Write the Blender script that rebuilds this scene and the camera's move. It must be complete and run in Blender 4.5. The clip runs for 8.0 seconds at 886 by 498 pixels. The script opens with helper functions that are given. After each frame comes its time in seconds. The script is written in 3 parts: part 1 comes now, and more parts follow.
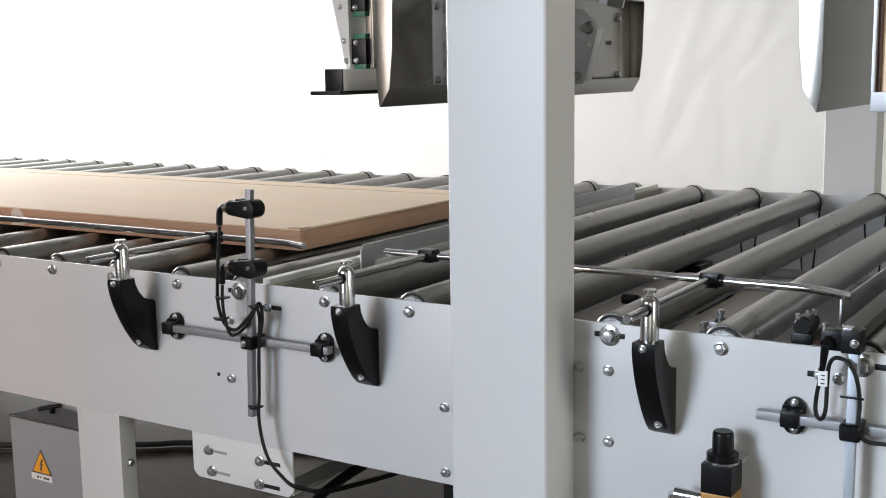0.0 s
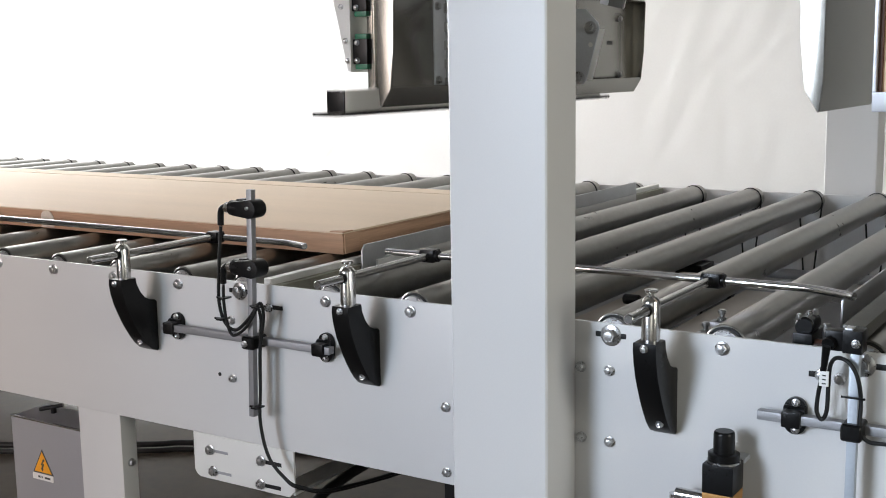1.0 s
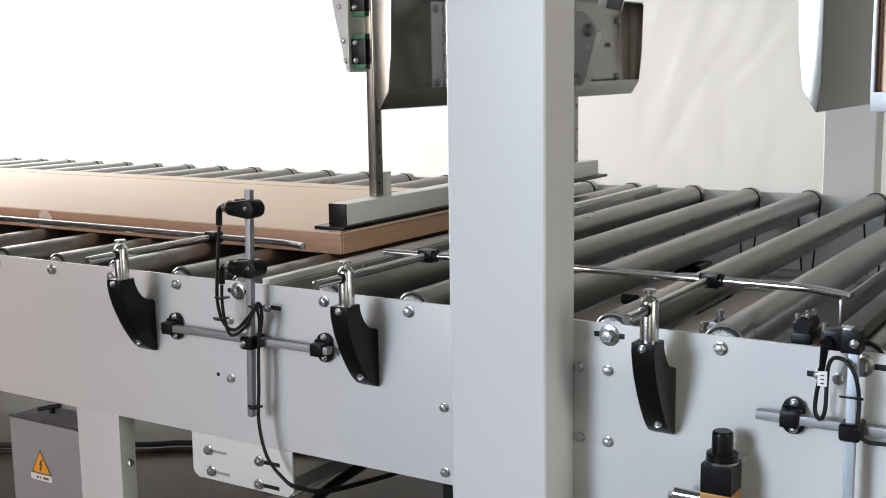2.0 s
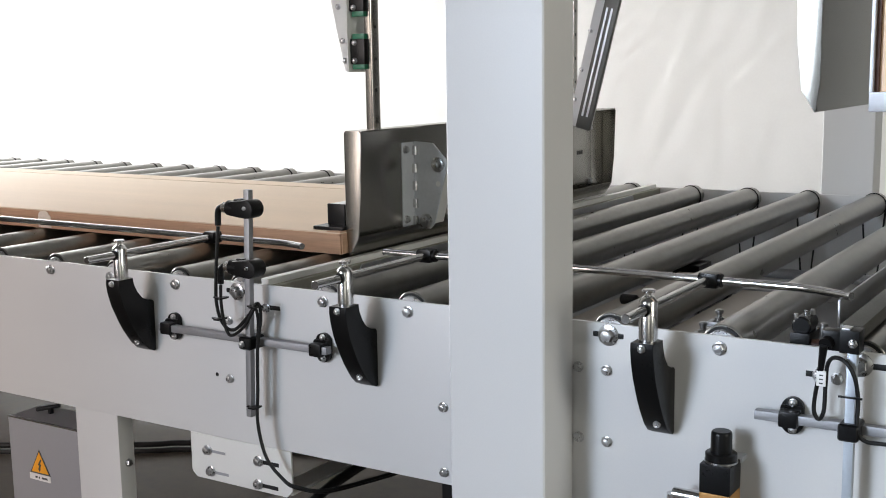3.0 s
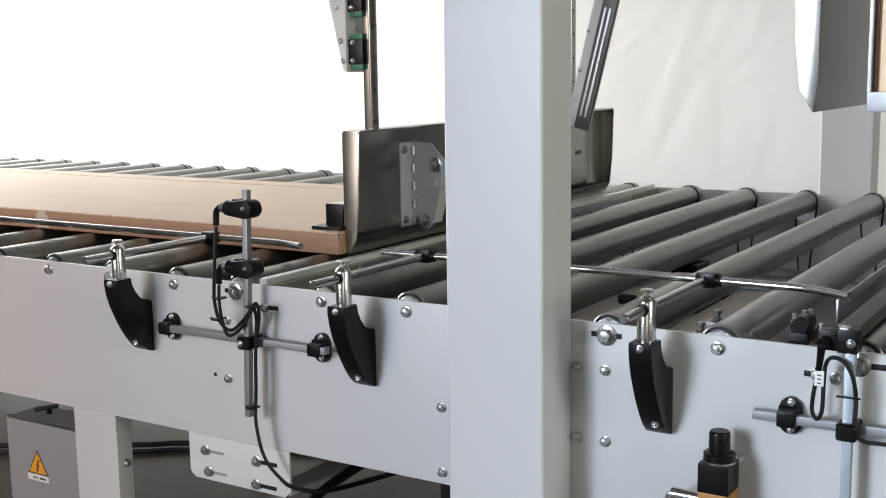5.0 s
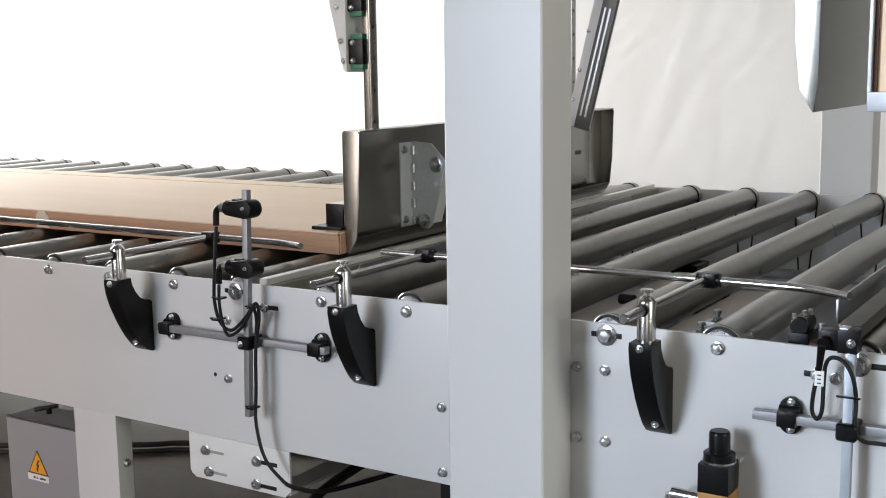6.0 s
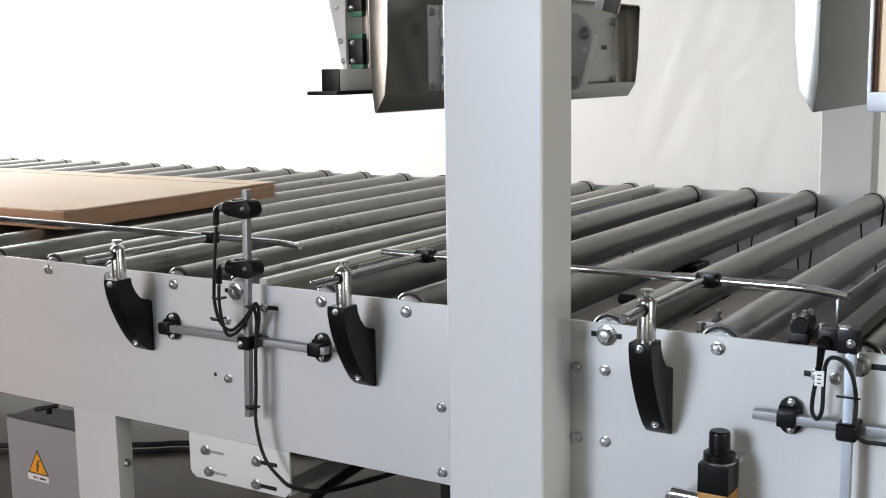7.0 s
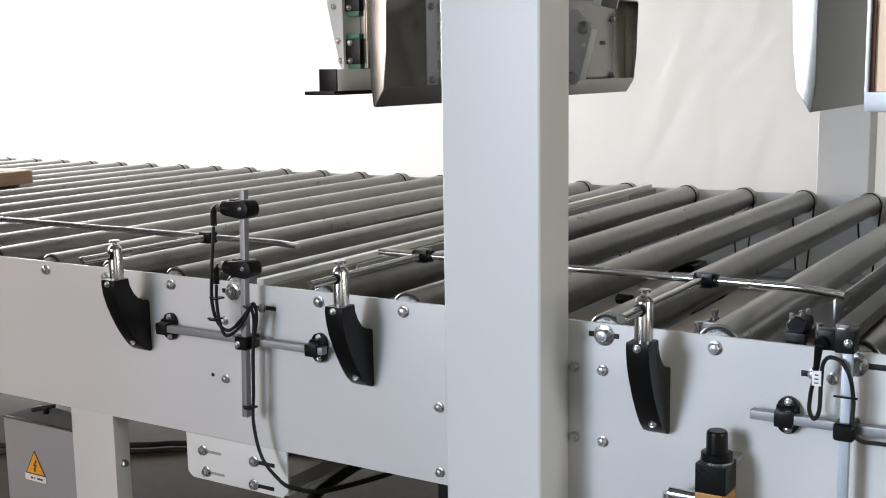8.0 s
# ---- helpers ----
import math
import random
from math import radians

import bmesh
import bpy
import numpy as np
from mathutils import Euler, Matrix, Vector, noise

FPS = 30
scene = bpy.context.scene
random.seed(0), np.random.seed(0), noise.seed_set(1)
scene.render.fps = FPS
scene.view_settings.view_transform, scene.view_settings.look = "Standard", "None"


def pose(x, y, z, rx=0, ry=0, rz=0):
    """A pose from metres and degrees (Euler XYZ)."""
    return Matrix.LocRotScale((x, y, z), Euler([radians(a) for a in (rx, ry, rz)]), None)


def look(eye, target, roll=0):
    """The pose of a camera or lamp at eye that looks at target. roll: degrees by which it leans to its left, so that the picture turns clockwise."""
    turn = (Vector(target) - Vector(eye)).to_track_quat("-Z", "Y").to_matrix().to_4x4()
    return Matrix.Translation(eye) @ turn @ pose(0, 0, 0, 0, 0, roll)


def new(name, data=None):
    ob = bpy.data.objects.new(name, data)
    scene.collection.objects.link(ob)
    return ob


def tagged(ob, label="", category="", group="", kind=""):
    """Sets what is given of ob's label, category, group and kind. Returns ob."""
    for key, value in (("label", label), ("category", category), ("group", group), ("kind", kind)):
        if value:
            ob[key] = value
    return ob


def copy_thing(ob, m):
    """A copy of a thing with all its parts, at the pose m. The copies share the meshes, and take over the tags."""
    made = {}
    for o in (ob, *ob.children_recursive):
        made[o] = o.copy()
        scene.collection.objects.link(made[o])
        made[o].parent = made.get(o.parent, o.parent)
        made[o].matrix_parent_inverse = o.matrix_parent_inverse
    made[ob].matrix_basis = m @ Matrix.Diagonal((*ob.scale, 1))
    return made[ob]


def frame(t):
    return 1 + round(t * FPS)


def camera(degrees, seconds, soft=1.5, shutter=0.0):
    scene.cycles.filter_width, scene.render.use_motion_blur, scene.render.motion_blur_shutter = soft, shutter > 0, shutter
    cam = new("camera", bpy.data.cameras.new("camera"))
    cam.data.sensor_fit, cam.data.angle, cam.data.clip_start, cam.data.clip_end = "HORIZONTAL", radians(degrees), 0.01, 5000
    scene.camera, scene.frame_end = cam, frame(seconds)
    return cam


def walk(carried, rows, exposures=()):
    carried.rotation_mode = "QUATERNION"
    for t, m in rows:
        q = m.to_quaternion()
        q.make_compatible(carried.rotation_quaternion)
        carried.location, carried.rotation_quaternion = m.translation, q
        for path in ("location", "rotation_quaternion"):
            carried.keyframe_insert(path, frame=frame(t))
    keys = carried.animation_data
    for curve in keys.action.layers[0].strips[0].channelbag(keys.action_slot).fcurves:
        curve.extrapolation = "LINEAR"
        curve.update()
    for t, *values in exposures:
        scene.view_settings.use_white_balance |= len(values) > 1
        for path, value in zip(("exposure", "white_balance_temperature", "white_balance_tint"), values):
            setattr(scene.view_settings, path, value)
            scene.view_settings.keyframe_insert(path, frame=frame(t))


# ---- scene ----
# Axes: x along the conveyor, y across it (0 = outer face of the near side panel), z up from the floor.
ZP = 0.80            # top edge of the side panels
ROLL_R = 0.029       # roller radius
ROLL_Z = ZP - 0.016  # roller axis
WIDE = 1.72          # inner face of the far side panel

cam = camera(42.06, 8.0, soft=1.0, shutter=0.5)
EYE = Vector((1.1895, -1.4278, ZP + 0.3493))


def aim(turn):
    yaw, dip = radians(32.02 + turn), radians(8.90)
    way = Vector((-math.sin(yaw) * math.cos(dip), math.cos(yaw) * math.cos(dip), -math.sin(dip)))
    return look(EYE, EYE + way, -0.887)


walk(cam, [(0.0, aim(0.285)), (0.5, aim(0.352)), (1.0, aim(0.344)), (1.5, aim(0.302)), (2.3, aim(0.255)), (3.0, aim(0.212)),
           (3.4, aim(0.135)), (4.0, aim(0.125)), (5.0, aim(0.125)), (6.0, aim(0.125)), (7.0, aim(0.125)), (7.4, aim(0.118)), (7.7, aim(0.012)),
           (8.0, aim(0.0))])

# ---- light ----
world = bpy.data.worlds.new("hall_daylight")
scene.world = world
world.use_nodes = True
sky = world.node_tree.nodes.new("ShaderNodeTexSky")
sky.sky_type, sky.sun_disc, sky.sun_elevation, sky.sun_rotation = "NISHITA", False, radians(40), radians(250)
world.node_tree.links.new(sky.outputs[0], world.node_tree.nodes["Background"].inputs[0])
world.node_tree.nodes["Background"].inputs[1].default_value = 0.10


def area(name, m, sx, sy, watts, colour=(1, 1, 1), spread=180):
    data = bpy.data.lights.new(name, "AREA")
    data.shape, data.size, data.size_y, data.energy, data.color = "RECTANGLE", sx, sy, watts, colour
    data.spread = radians(spread)
    ob = new(name, data)
    ob.matrix_world = m
    return ob


# added area lamps with no source in view; hall openings are built round them
area("added_west_light", look((-6.42, 1.9, 2.4), (-3.8, 3.0, 1.2)), 2.4, 2.4, 680, (0.98, 0.985, 1.0))
area("added_roof_light", pose(-1.6, 0.9, 4.48), 4.5, 1.4, 10, (1.0, 0.985, 0.97))
area("added_warm_light", look((-2.35, -4.12, 1.75), (-2.0, 0, 0.7)), 1.7, 2.3, 27, (1.0, 0.85, 0.80), 66)
area("added_front_light", look((-0.8, -4.12, 1.7), (2.4, 0, 0.6)), 1.0, 1.6, 43, (0.73, 0.84, 1.0), 72)
area("added_far_light", look((2.9, -4.12, 1.1), (1.0, 0, 0.65)), 1.8, 1.8, 10, (1.0, 0.97, 0.86))
area("added_side_light", look((4.97, -1.2, 1.9), (0.5, 0, 0.9)), 1.6, 2.0, 80, (1.0, 0.975, 0.86))
scene.view_settings.exposure = 0.0


# ---- materials ----
def material(name, colour, rough=0.5, metal=0.0, vary=0.06, scale=6.0, fine=90.0, bump=0.03, stretch=(1, 1, 1), spread=0.08, coat=0.0, shine=0.5):
    m = bpy.data.materials.new(name)
    m.use_nodes = True
    n, k = m.node_tree.nodes, m.node_tree.links
    b = n["Principled BSDF"]
    geo = n.new("ShaderNodeTexCoord")
    mp = n.new("ShaderNodeMapping")
    mp.inputs["Scale"].default_value = stretch
    k.new(geo.outputs["Object"], mp.inputs[0])
    info, shift = n.new("ShaderNodeObjectInfo"), n.new("ShaderNodeMath")
    shift.operation = "MULTIPLY"
    shift.inputs[1].default_value = 37.0
    k.new(info.outputs["Random"], shift.inputs[0]), k.new(shift.outputs[0], mp.inputs["Location"])
    big, small = n.new("ShaderNodeTexNoise"), n.new("ShaderNodeTexNoise")
    big.inputs["Scale"].default_value, big.inputs["Detail"].default_value = scale, 4
    small.inputs["Scale"].default_value, small.inputs["Detail"].default_value = fine, 3
    k.new(mp.outputs[0], big.inputs[0]), k.new(mp.outputs[0], small.inputs[0])
    add = n.new("ShaderNodeMath")
    add.operation = "MULTIPLY_ADD"
    add.inputs[1].default_value = 0.5
    k.new(small.outputs[0], add.inputs[0])
    half = n.new("ShaderNodeMath")
    half.operation = "MULTIPLY"
    half.inputs[1].default_value = 0.5
    k.new(big.outputs[0], half.inputs[0]), k.new(half.outputs[0], add.inputs[2])
    ramp = n.new("ShaderNodeMapRange")
    ramp.inputs[1].default_value, ramp.inputs[2].default_value = 0.25, 0.75
    ramp.inputs[3].default_value, ramp.inputs[4].default_value = 1 - vary, 1 + vary
    k.new(add.outputs[0], ramp.inputs[0])
    tint = n.new("ShaderNodeMix")
    tint.data_type, tint.blend_type = "RGBA", "MULTIPLY"
    tint.inputs["Factor"].default_value = 1.0
    tint.inputs[6].default_value = (*colour, 1)
    k.new(ramp.outputs[0], tint.inputs[7])
    k.new(tint.outputs[2], b.inputs["Base Color"])
    r = n.new("ShaderNodeMapRange")
    r.inputs[1].default_value, r.inputs[2].default_value = 0.3, 0.7
    r.inputs[3].default_value, r.inputs[4].default_value = max(0.02, rough - spread), min(1, rough + spread)
    k.new(add.outputs[0], r.inputs[0]), k.new(r.outputs[0], b.inputs["Roughness"])
    b.inputs["Metallic"].default_value = metal
    b.inputs["Specular IOR Level"].default_value = shine
    b.inputs["Coat Weight"].default_value = coat
    if bump:
        bu = n.new("ShaderNodeBump")
        bu.inputs["Strength"].default_value, bu.inputs["Distance"].default_value = bump, 0.002
        k.new(small.outputs[0], bu.inputs["Height"]), k.new(bu.outputs[0], b.inputs["Normal"])
    return m


PAINT = material("light_grey_paint", (0.60, 0.595, 0.59), 0.42, 0, 0.03, 3, 420, 0.03)
PAINT_WHITE = material("white_paint", (0.68, 0.675, 0.65), 0.42, 0, 0.03, 4, 420, 0.03)
CABINET = material("grey_cabinet_paint", (0.30, 0.30, 0.315), 0.45, 0, 0.05, 5, 350, 0.04)
STEEL_ROLL = material("zinc_plated_roller_steel", (0.275, 0.268, 0.25), 0.29, 0.94, 0.18, 5, 40, 0.0, (1.5, 0.8, 1.5), 0.02)
STAINLESS = material("brushed_stainless", (0.30, 0.288, 0.262), 0.25, 1, 0.03, 5, 500, 0.0, (1, 1, 0.05), 0.008)
BRIGHT = material("bright_stainless", (0.62, 0.61, 0.60), 0.22, 1, 0.06, 8, 240, 0.02, (1, 1, 0.2), 0.05)
STEELBAR = material("grey_square_bar", (0.29, 0.29, 0.30), 0.45, 0.7, 0.10, 15, 200, 0.03)
CHROME = material("chrome_rod", (0.58, 0.575, 0.57), 0.19, 1, 0.05, 20, 200, 0.0)
ZINC = material("zinc_bolt", (0.46, 0.46, 0.465), 0.30, 1, 0.12, 90, 500, 0.05)
GALV = material("galvanised_steel", (0.56, 0.57, 0.59), 0.42, 0.8, 0.12, 25, 200, 0.03)
ALU = material("aluminium_profile", (0.55, 0.55, 0.54), 0.38, 0.9, 0.05, 10, 300, 0.02)
BLACK = material("black_plastic", (0.004, 0.004, 0.0043), 0.32, 0, 0.2, 20, 500, 0.05, shine=0.22)
RUBBER = material("black_rubber", (0.008, 0.008, 0.008), 0.5, 0, 0.2, 30, 300, 0.03, shine=0.3)
GREEN = material("green_plastic", (0.01, 0.14, 0.07), 0.4, 0, 0.1, 30, 300, 0.02)
CARD = material("brown_cardboard", (0.63, 0.50, 0.365), 0.75, 0, 0.09, 3, 160, 0.06, (0.3, 4, 4))
CARD_EDGE = material("cut_cardboard_edge", (0.43, 0.265, 0.17), 0.85, 0, 0.25, 6, 40, 0.15, (0.4, 0.4, 14))
CONCRETE = material("concrete_floor", (0.085, 0.070, 0.053), 0.6, 0, 0.5, 2.2, 30, 0.1)
CLOTH = material("white_cloth", (0.79, 0.80, 0.785), 0.9, 0, 0.025, 1.2, 120, 0.03)
WALLPAINT = material("hall_wall", (0.19, 0.19, 0.185), 0.8, 0, 0.05, 1, 60, 0.05)
YELLOW = material("yellow_sign", (0.85, 0.36, 0.015), 0.45, 0, 0.04, 20, 200, 0.0)
BRASS = material("bronze_body", (0.38, 0.19, 0.05), 0.4, 0.3, 0.1, 20, 200, 0.02)
PEACH = material("peach_panel", (0.92, 0.66, 0.45), 0.4, 0, 0.04, 3, 100, 0.0)
BROWN = material("dark_brown_gasket", (0.06, 0.022, 0.012), 0.5, 0, 0.1, 20, 200, 0.02)
LABEL = material("white_label", (0.78, 0.78, 0.76), 0.5, 0, 0.03, 20, 200, 0.0)
INK = material("printed_ink", (0.05, 0.05, 0.05), 0.6, 0, 0.05, 20, 200, 0.0)
# olive-grey carries the shade on the cross beam's side face
BEAM_SHADED = material("shaded_beam_steel", (0.31, 0.30, 0.24), 0.45, 0.2, 0.1, 6, 200, 0.03)
BLUE_ZINC = material("blue_zinc_bar", (0.40, 0.435, 0.48), 0.40, 0.5, 0.08, 15, 200, 0.03)
HINGE = material("pale_zinc_plate", (0.58, 0.60, 0.63), 0.36, 0.15, 0.10, 14, 200, 0.03)
DARK_RAIL = material("dark_oiled_rail", (0.085, 0.083, 0.074), 0.42, 0.4, 0.15, 12, 300, 0.02)
TAPE = material("cloudy_tape", (0.66, 0.58, 0.50), 0.35, 0, 0.12, 40, 200, 0.02)
TAN = material("primed_steel_plate", (0.42, 0.375, 0.33), 0.5, 0.1, 0.08, 6, 200, 0.03)


# ---- building blocks ----
def bm_box(x0, x1, y0, y1, z0, z1, bevel=0.0, seg=2, bm=None):
    bm = bm or bmesh.new()
    made = bmesh.ops.create_cube(bm, size=1.0)["verts"]
    for v in made:
        v.co = Vector((x0 + (v.co.x + 0.5) * (x1 - x0), y0 + (v.co.y + 0.5) * (y1 - y0), z0 + (v.co.z + 0.5) * (z1 - z0)))
    if bevel:
        edges = list({e for v in made for e in v.link_edges})
        bmesh.ops.bevel(bm, geom=edges, offset=bevel, segments=seg, profile=0.7, affect="EDGES")
    return bm


def bm_rod(a, b, r, seg=20, r2=None, chamfer=0.0, bm=None):
    """A round bar from a to b."""
    bm = bm or bmesh.new()
    a, b = Vector(a), Vector(b)
    turn = (b - a).to_track_quat("Z", "Y").to_matrix().to_4x4()
    length = (b - a).length
    rings = [(0, r)] if not chamfer else [(0, r - chamfer), (chamfer, r)]
    top = r if r2 is None else r2
    rings += [(length, top)] if not chamfer else [(length - chamfer, top), (length, top - chamfer)]
    lathe(bm, rings, seg, Matrix.Translation(a) @ turn)
    return bm


def lathe(bm, rings, seg=24, m=Matrix(), close=True):
    rows = []
    for z, r in rings:
        rows.append([bm.verts.new(m @ Vector((r * math.cos(i * math.tau / seg), r * math.sin(i * math.tau / seg), z))) for i in range(seg)])
    for lo, hi in zip(rows, rows[1:]):
        for i in range(seg):
            bm.faces.new((lo[i], lo[(i + 1) % seg], hi[(i + 1) % seg], hi[i]))
    if close:
        bm.faces.new(list(reversed(rows[0])))
        bm.faces.new(rows[-1])
    return bm


def bm_path(points, r, seg=12, bm=None, smooth=6):
    """A bent round bar or cable through the points."""
    bm = bm or bmesh.new()
    pts = [Vector(q) for q in points]
    if smooth:
        line = []
        ext = [2 * pts[0] - pts[1]] + pts + [2 * pts[-1] - pts[-2]]
        for i in range(1, len(ext) - 2):
            p0, p1, p2, p3 = ext[i - 1:i + 3]
            for j in range(smooth):
                t = j / smooth
                line.append(0.5 * (2 * p1 + (p2 - p0) * t + (2 * p0 - 5 * p1 + 4 * p2 - p3) * t * t + (3 * p1 - p0 - 3 * p2 + p3) * t ** 3))
        pts = line + [pts[-1]]
    rows, up = [], None
    for i, q in enumerate(pts):
        way = (pts[min(i + 1, len(pts) - 1)] - pts[max(i - 1, 0)]).normalized()
        if up is None:
            up = way.orthogonal().normalized()
        up = (up - way * up.dot(way)).normalized()
        side = way.cross(up)
        rows.append([bm.verts.new(q + r * (up * math.cos(k * math.tau / seg) + side * math.sin(k * math.tau / seg))) for k in range(seg)])
    for lo, hi in zip(rows, rows[1:]):
        for k in range(seg):
            bm.faces.new((lo[k], lo[(k + 1) % seg], hi[(k + 1) % seg], hi[k]))
    bm.faces.new(list(reversed(rows[0]))), bm.faces.new(rows[-1])
    return bm


def bm_slab(outline, depth, m=Matrix(), bevel=0.0, bm=None, seg=2):
    """A plate: the outline (u, v) in the xz plane of m, thick along its y."""
    bm = bm or bmesh.new()
    front = [bm.verts.new((u, 0, v)) for u, v in outline]
    back = [bm.verts.new((u, depth, v)) for u, v in outline]
    n = len(outline)
    faces = [bm.faces.new(front), bm.faces.new(list(reversed(back)))]
    faces += [bm.faces.new((front[(i + 1) % n], front[i], back[i], back[(i + 1) % n])) for i in range(n)]
    bmesh.ops.recalc_face_normals(bm, faces=faces)
    if bevel:
        edges = list({e for f in faces[:2] for e in f.edges})
        bmesh.ops.bevel(bm, geom=edges, offset=bevel, segments=seg, profile=0.7, affect="EDGES")
    bmesh.ops.transform(bm, matrix=m, verts=bm.verts)
    return bm


def mesh_of(name, bm, mat):
    data = bpy.data.meshes.new(name)
    bmesh.ops.recalc_face_normals(bm, faces=bm.faces)
    bm.to_mesh(data)
    bm.free()
    for f in data.polygons:
        f.use_smooth = True
    data.set_sharp_from_angle(angle=radians(35))
    data.materials.append(mat)
    return data


def part(name, bm, mat, parent=None, label=""):
    ob = new(name, mesh_of(name, bm, mat))
    if parent is not None:
        ob.parent = parent
    return tagged(ob, label)


def share(name, data, parent, m):
    ob = new(name, data)
    ob.parent = parent
    ob.matrix_local = m
    return ob


def thing(name, label, category, m=Matrix(), group="", kind=""):
    ob = new(name)
    ob.empty_display_size = 0.05
    ob.matrix_world = m
    return tagged(ob, label, category, group, kind)


def solid(name, bm, mat, label, category="", group="", kind=""):
    return tagged(part(name, bm, mat), label, category, group, kind)


# Fasteners: the axis points to -y, out of the side panel.
def bm_bolt(r=0.0085, head=0.007, washer=0.0115, turn=0.3):
    bm = bmesh.new()
    out = pose(0, 0, 0, 90)
    lathe(bm, [(0, washer), (0.0018, washer), (0.0022, washer - 0.0006)], 20, out)
    rows = []
    for z, k in ((0.0022, 1.0), (head + 0.001, 1.0), (head + 0.0022, 0.86)):
        rows.append([bm.verts.new(out @ Vector((r * k * math.cos(turn + i * math.tau / 6), r * k * math.sin(turn + i * math.tau / 6), z))) for i in range(6)])
    for lo, hi in zip(rows, rows[1:]):
        for i in range(6):
            bm.faces.new((lo[i], lo[(i + 1) % 6], hi[(i + 1) % 6], hi[i]))
    bm.faces.new(rows[-1])
    lathe(bm, [(head + 0.0012, r * 0.66), (head + 0.0026, r * 0.64), (head + 0.0029, r * 0.5)], 12, out)
    return bm


BOLT = mesh_of("bolt", bm_bolt(0.0078, 0.006, 0.0095), ZINC)
BOLT_SMALL = mesh_of("bolt", bm_bolt(0.0068, 0.005, 0.0078), ZINC)
BOLT_BIG = mesh_of("bolt", bm_bolt(0.0098, 0.009, 0.0150, 0.1), ZINC)
SCREW_SMALL = mesh_of("screw", bm_bolt(0.0026, 0.002, 0.0032, 0.2), ZINC)
SCREW = mesh_of("screw", bm_bolt(0.0045, 0.003, 0.0055, 0.2), ZINC)

# ---- hall ----
floor = solid("floor", bm_box(-6.5, 5, -4.2, 6, -0.1, 0), CONCRETE, "dark brown-grey concrete hall floor", "floor", kind="structure")


def pierced(holes, u0, u1, v0, v1):
    """The solid rectangles (u, v) of a wall that are left round its openings, which lie side by side along u."""
    left, at = [], u0
    for a, b, c, d in sorted(holes):
        left += [(at, a, v0, v1), (a, b, v0, c), (a, b, d, v1)]
        at = b
    return [q for q in left + [(at, u1, v0, v1)] if q[1] > q[0] and q[3] > q[2]]


def build_wall(name, holes, axis, level, thick, u0, u1, v0=0.0, v1=4.5, label="plain unseen hall wall, added to close the room", category="wall"):
    bm = bmesh.new()
    for a, b, c, d in pierced(holes, u0, u1, v0, v1):
        if axis == "y":
            bm_box(a, b, level, level + thick, c, d, bm=bm)
        elif axis == "x":
            bm_box(level, level + thick, a, b, c, d, bm=bm)
        else:
            bm_box(a, b, c, d, level, level + thick, bm=bm)
    return solid(name, bm, WALLPAINT, label, category, kind="structure")


# unseen ceiling and walls added, dark grey to hold back bounce light
build_wall("ceiling", [(-3.85, 0.65, 0.2, 1.6)], "z", 4.5, 0.1, -6.5, 5, -4.2, 6, "plain unseen hall ceiling, added, with an opening round a lamp", "ceiling")
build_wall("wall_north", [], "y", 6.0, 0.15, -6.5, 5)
build_wall("wall_south", [(-3.25, -1.45, 0.55, 2.95), (-1.35, -0.25, 0.85, 2.55), (1.95, 3.85, 0.15, 2.05)], "y", -4.35, 0.15, -6.5, 5, label="plain unseen hall wall, added, with openings round three lamps")
build_wall("wall_west", [(0.65, 3.15, 1.15, 3.65)], "x", -6.65, 0.15, -4.2, 6, label="plain unseen hall wall, added, with an opening round the west lamp")
build_wall("wall_east", [(-2.05, -0.35, 0.85, 2.95)], "x", 5.0, 0.15, -4.2, 6, label="plain unseen hall wall, added, with an opening round the side lamp")


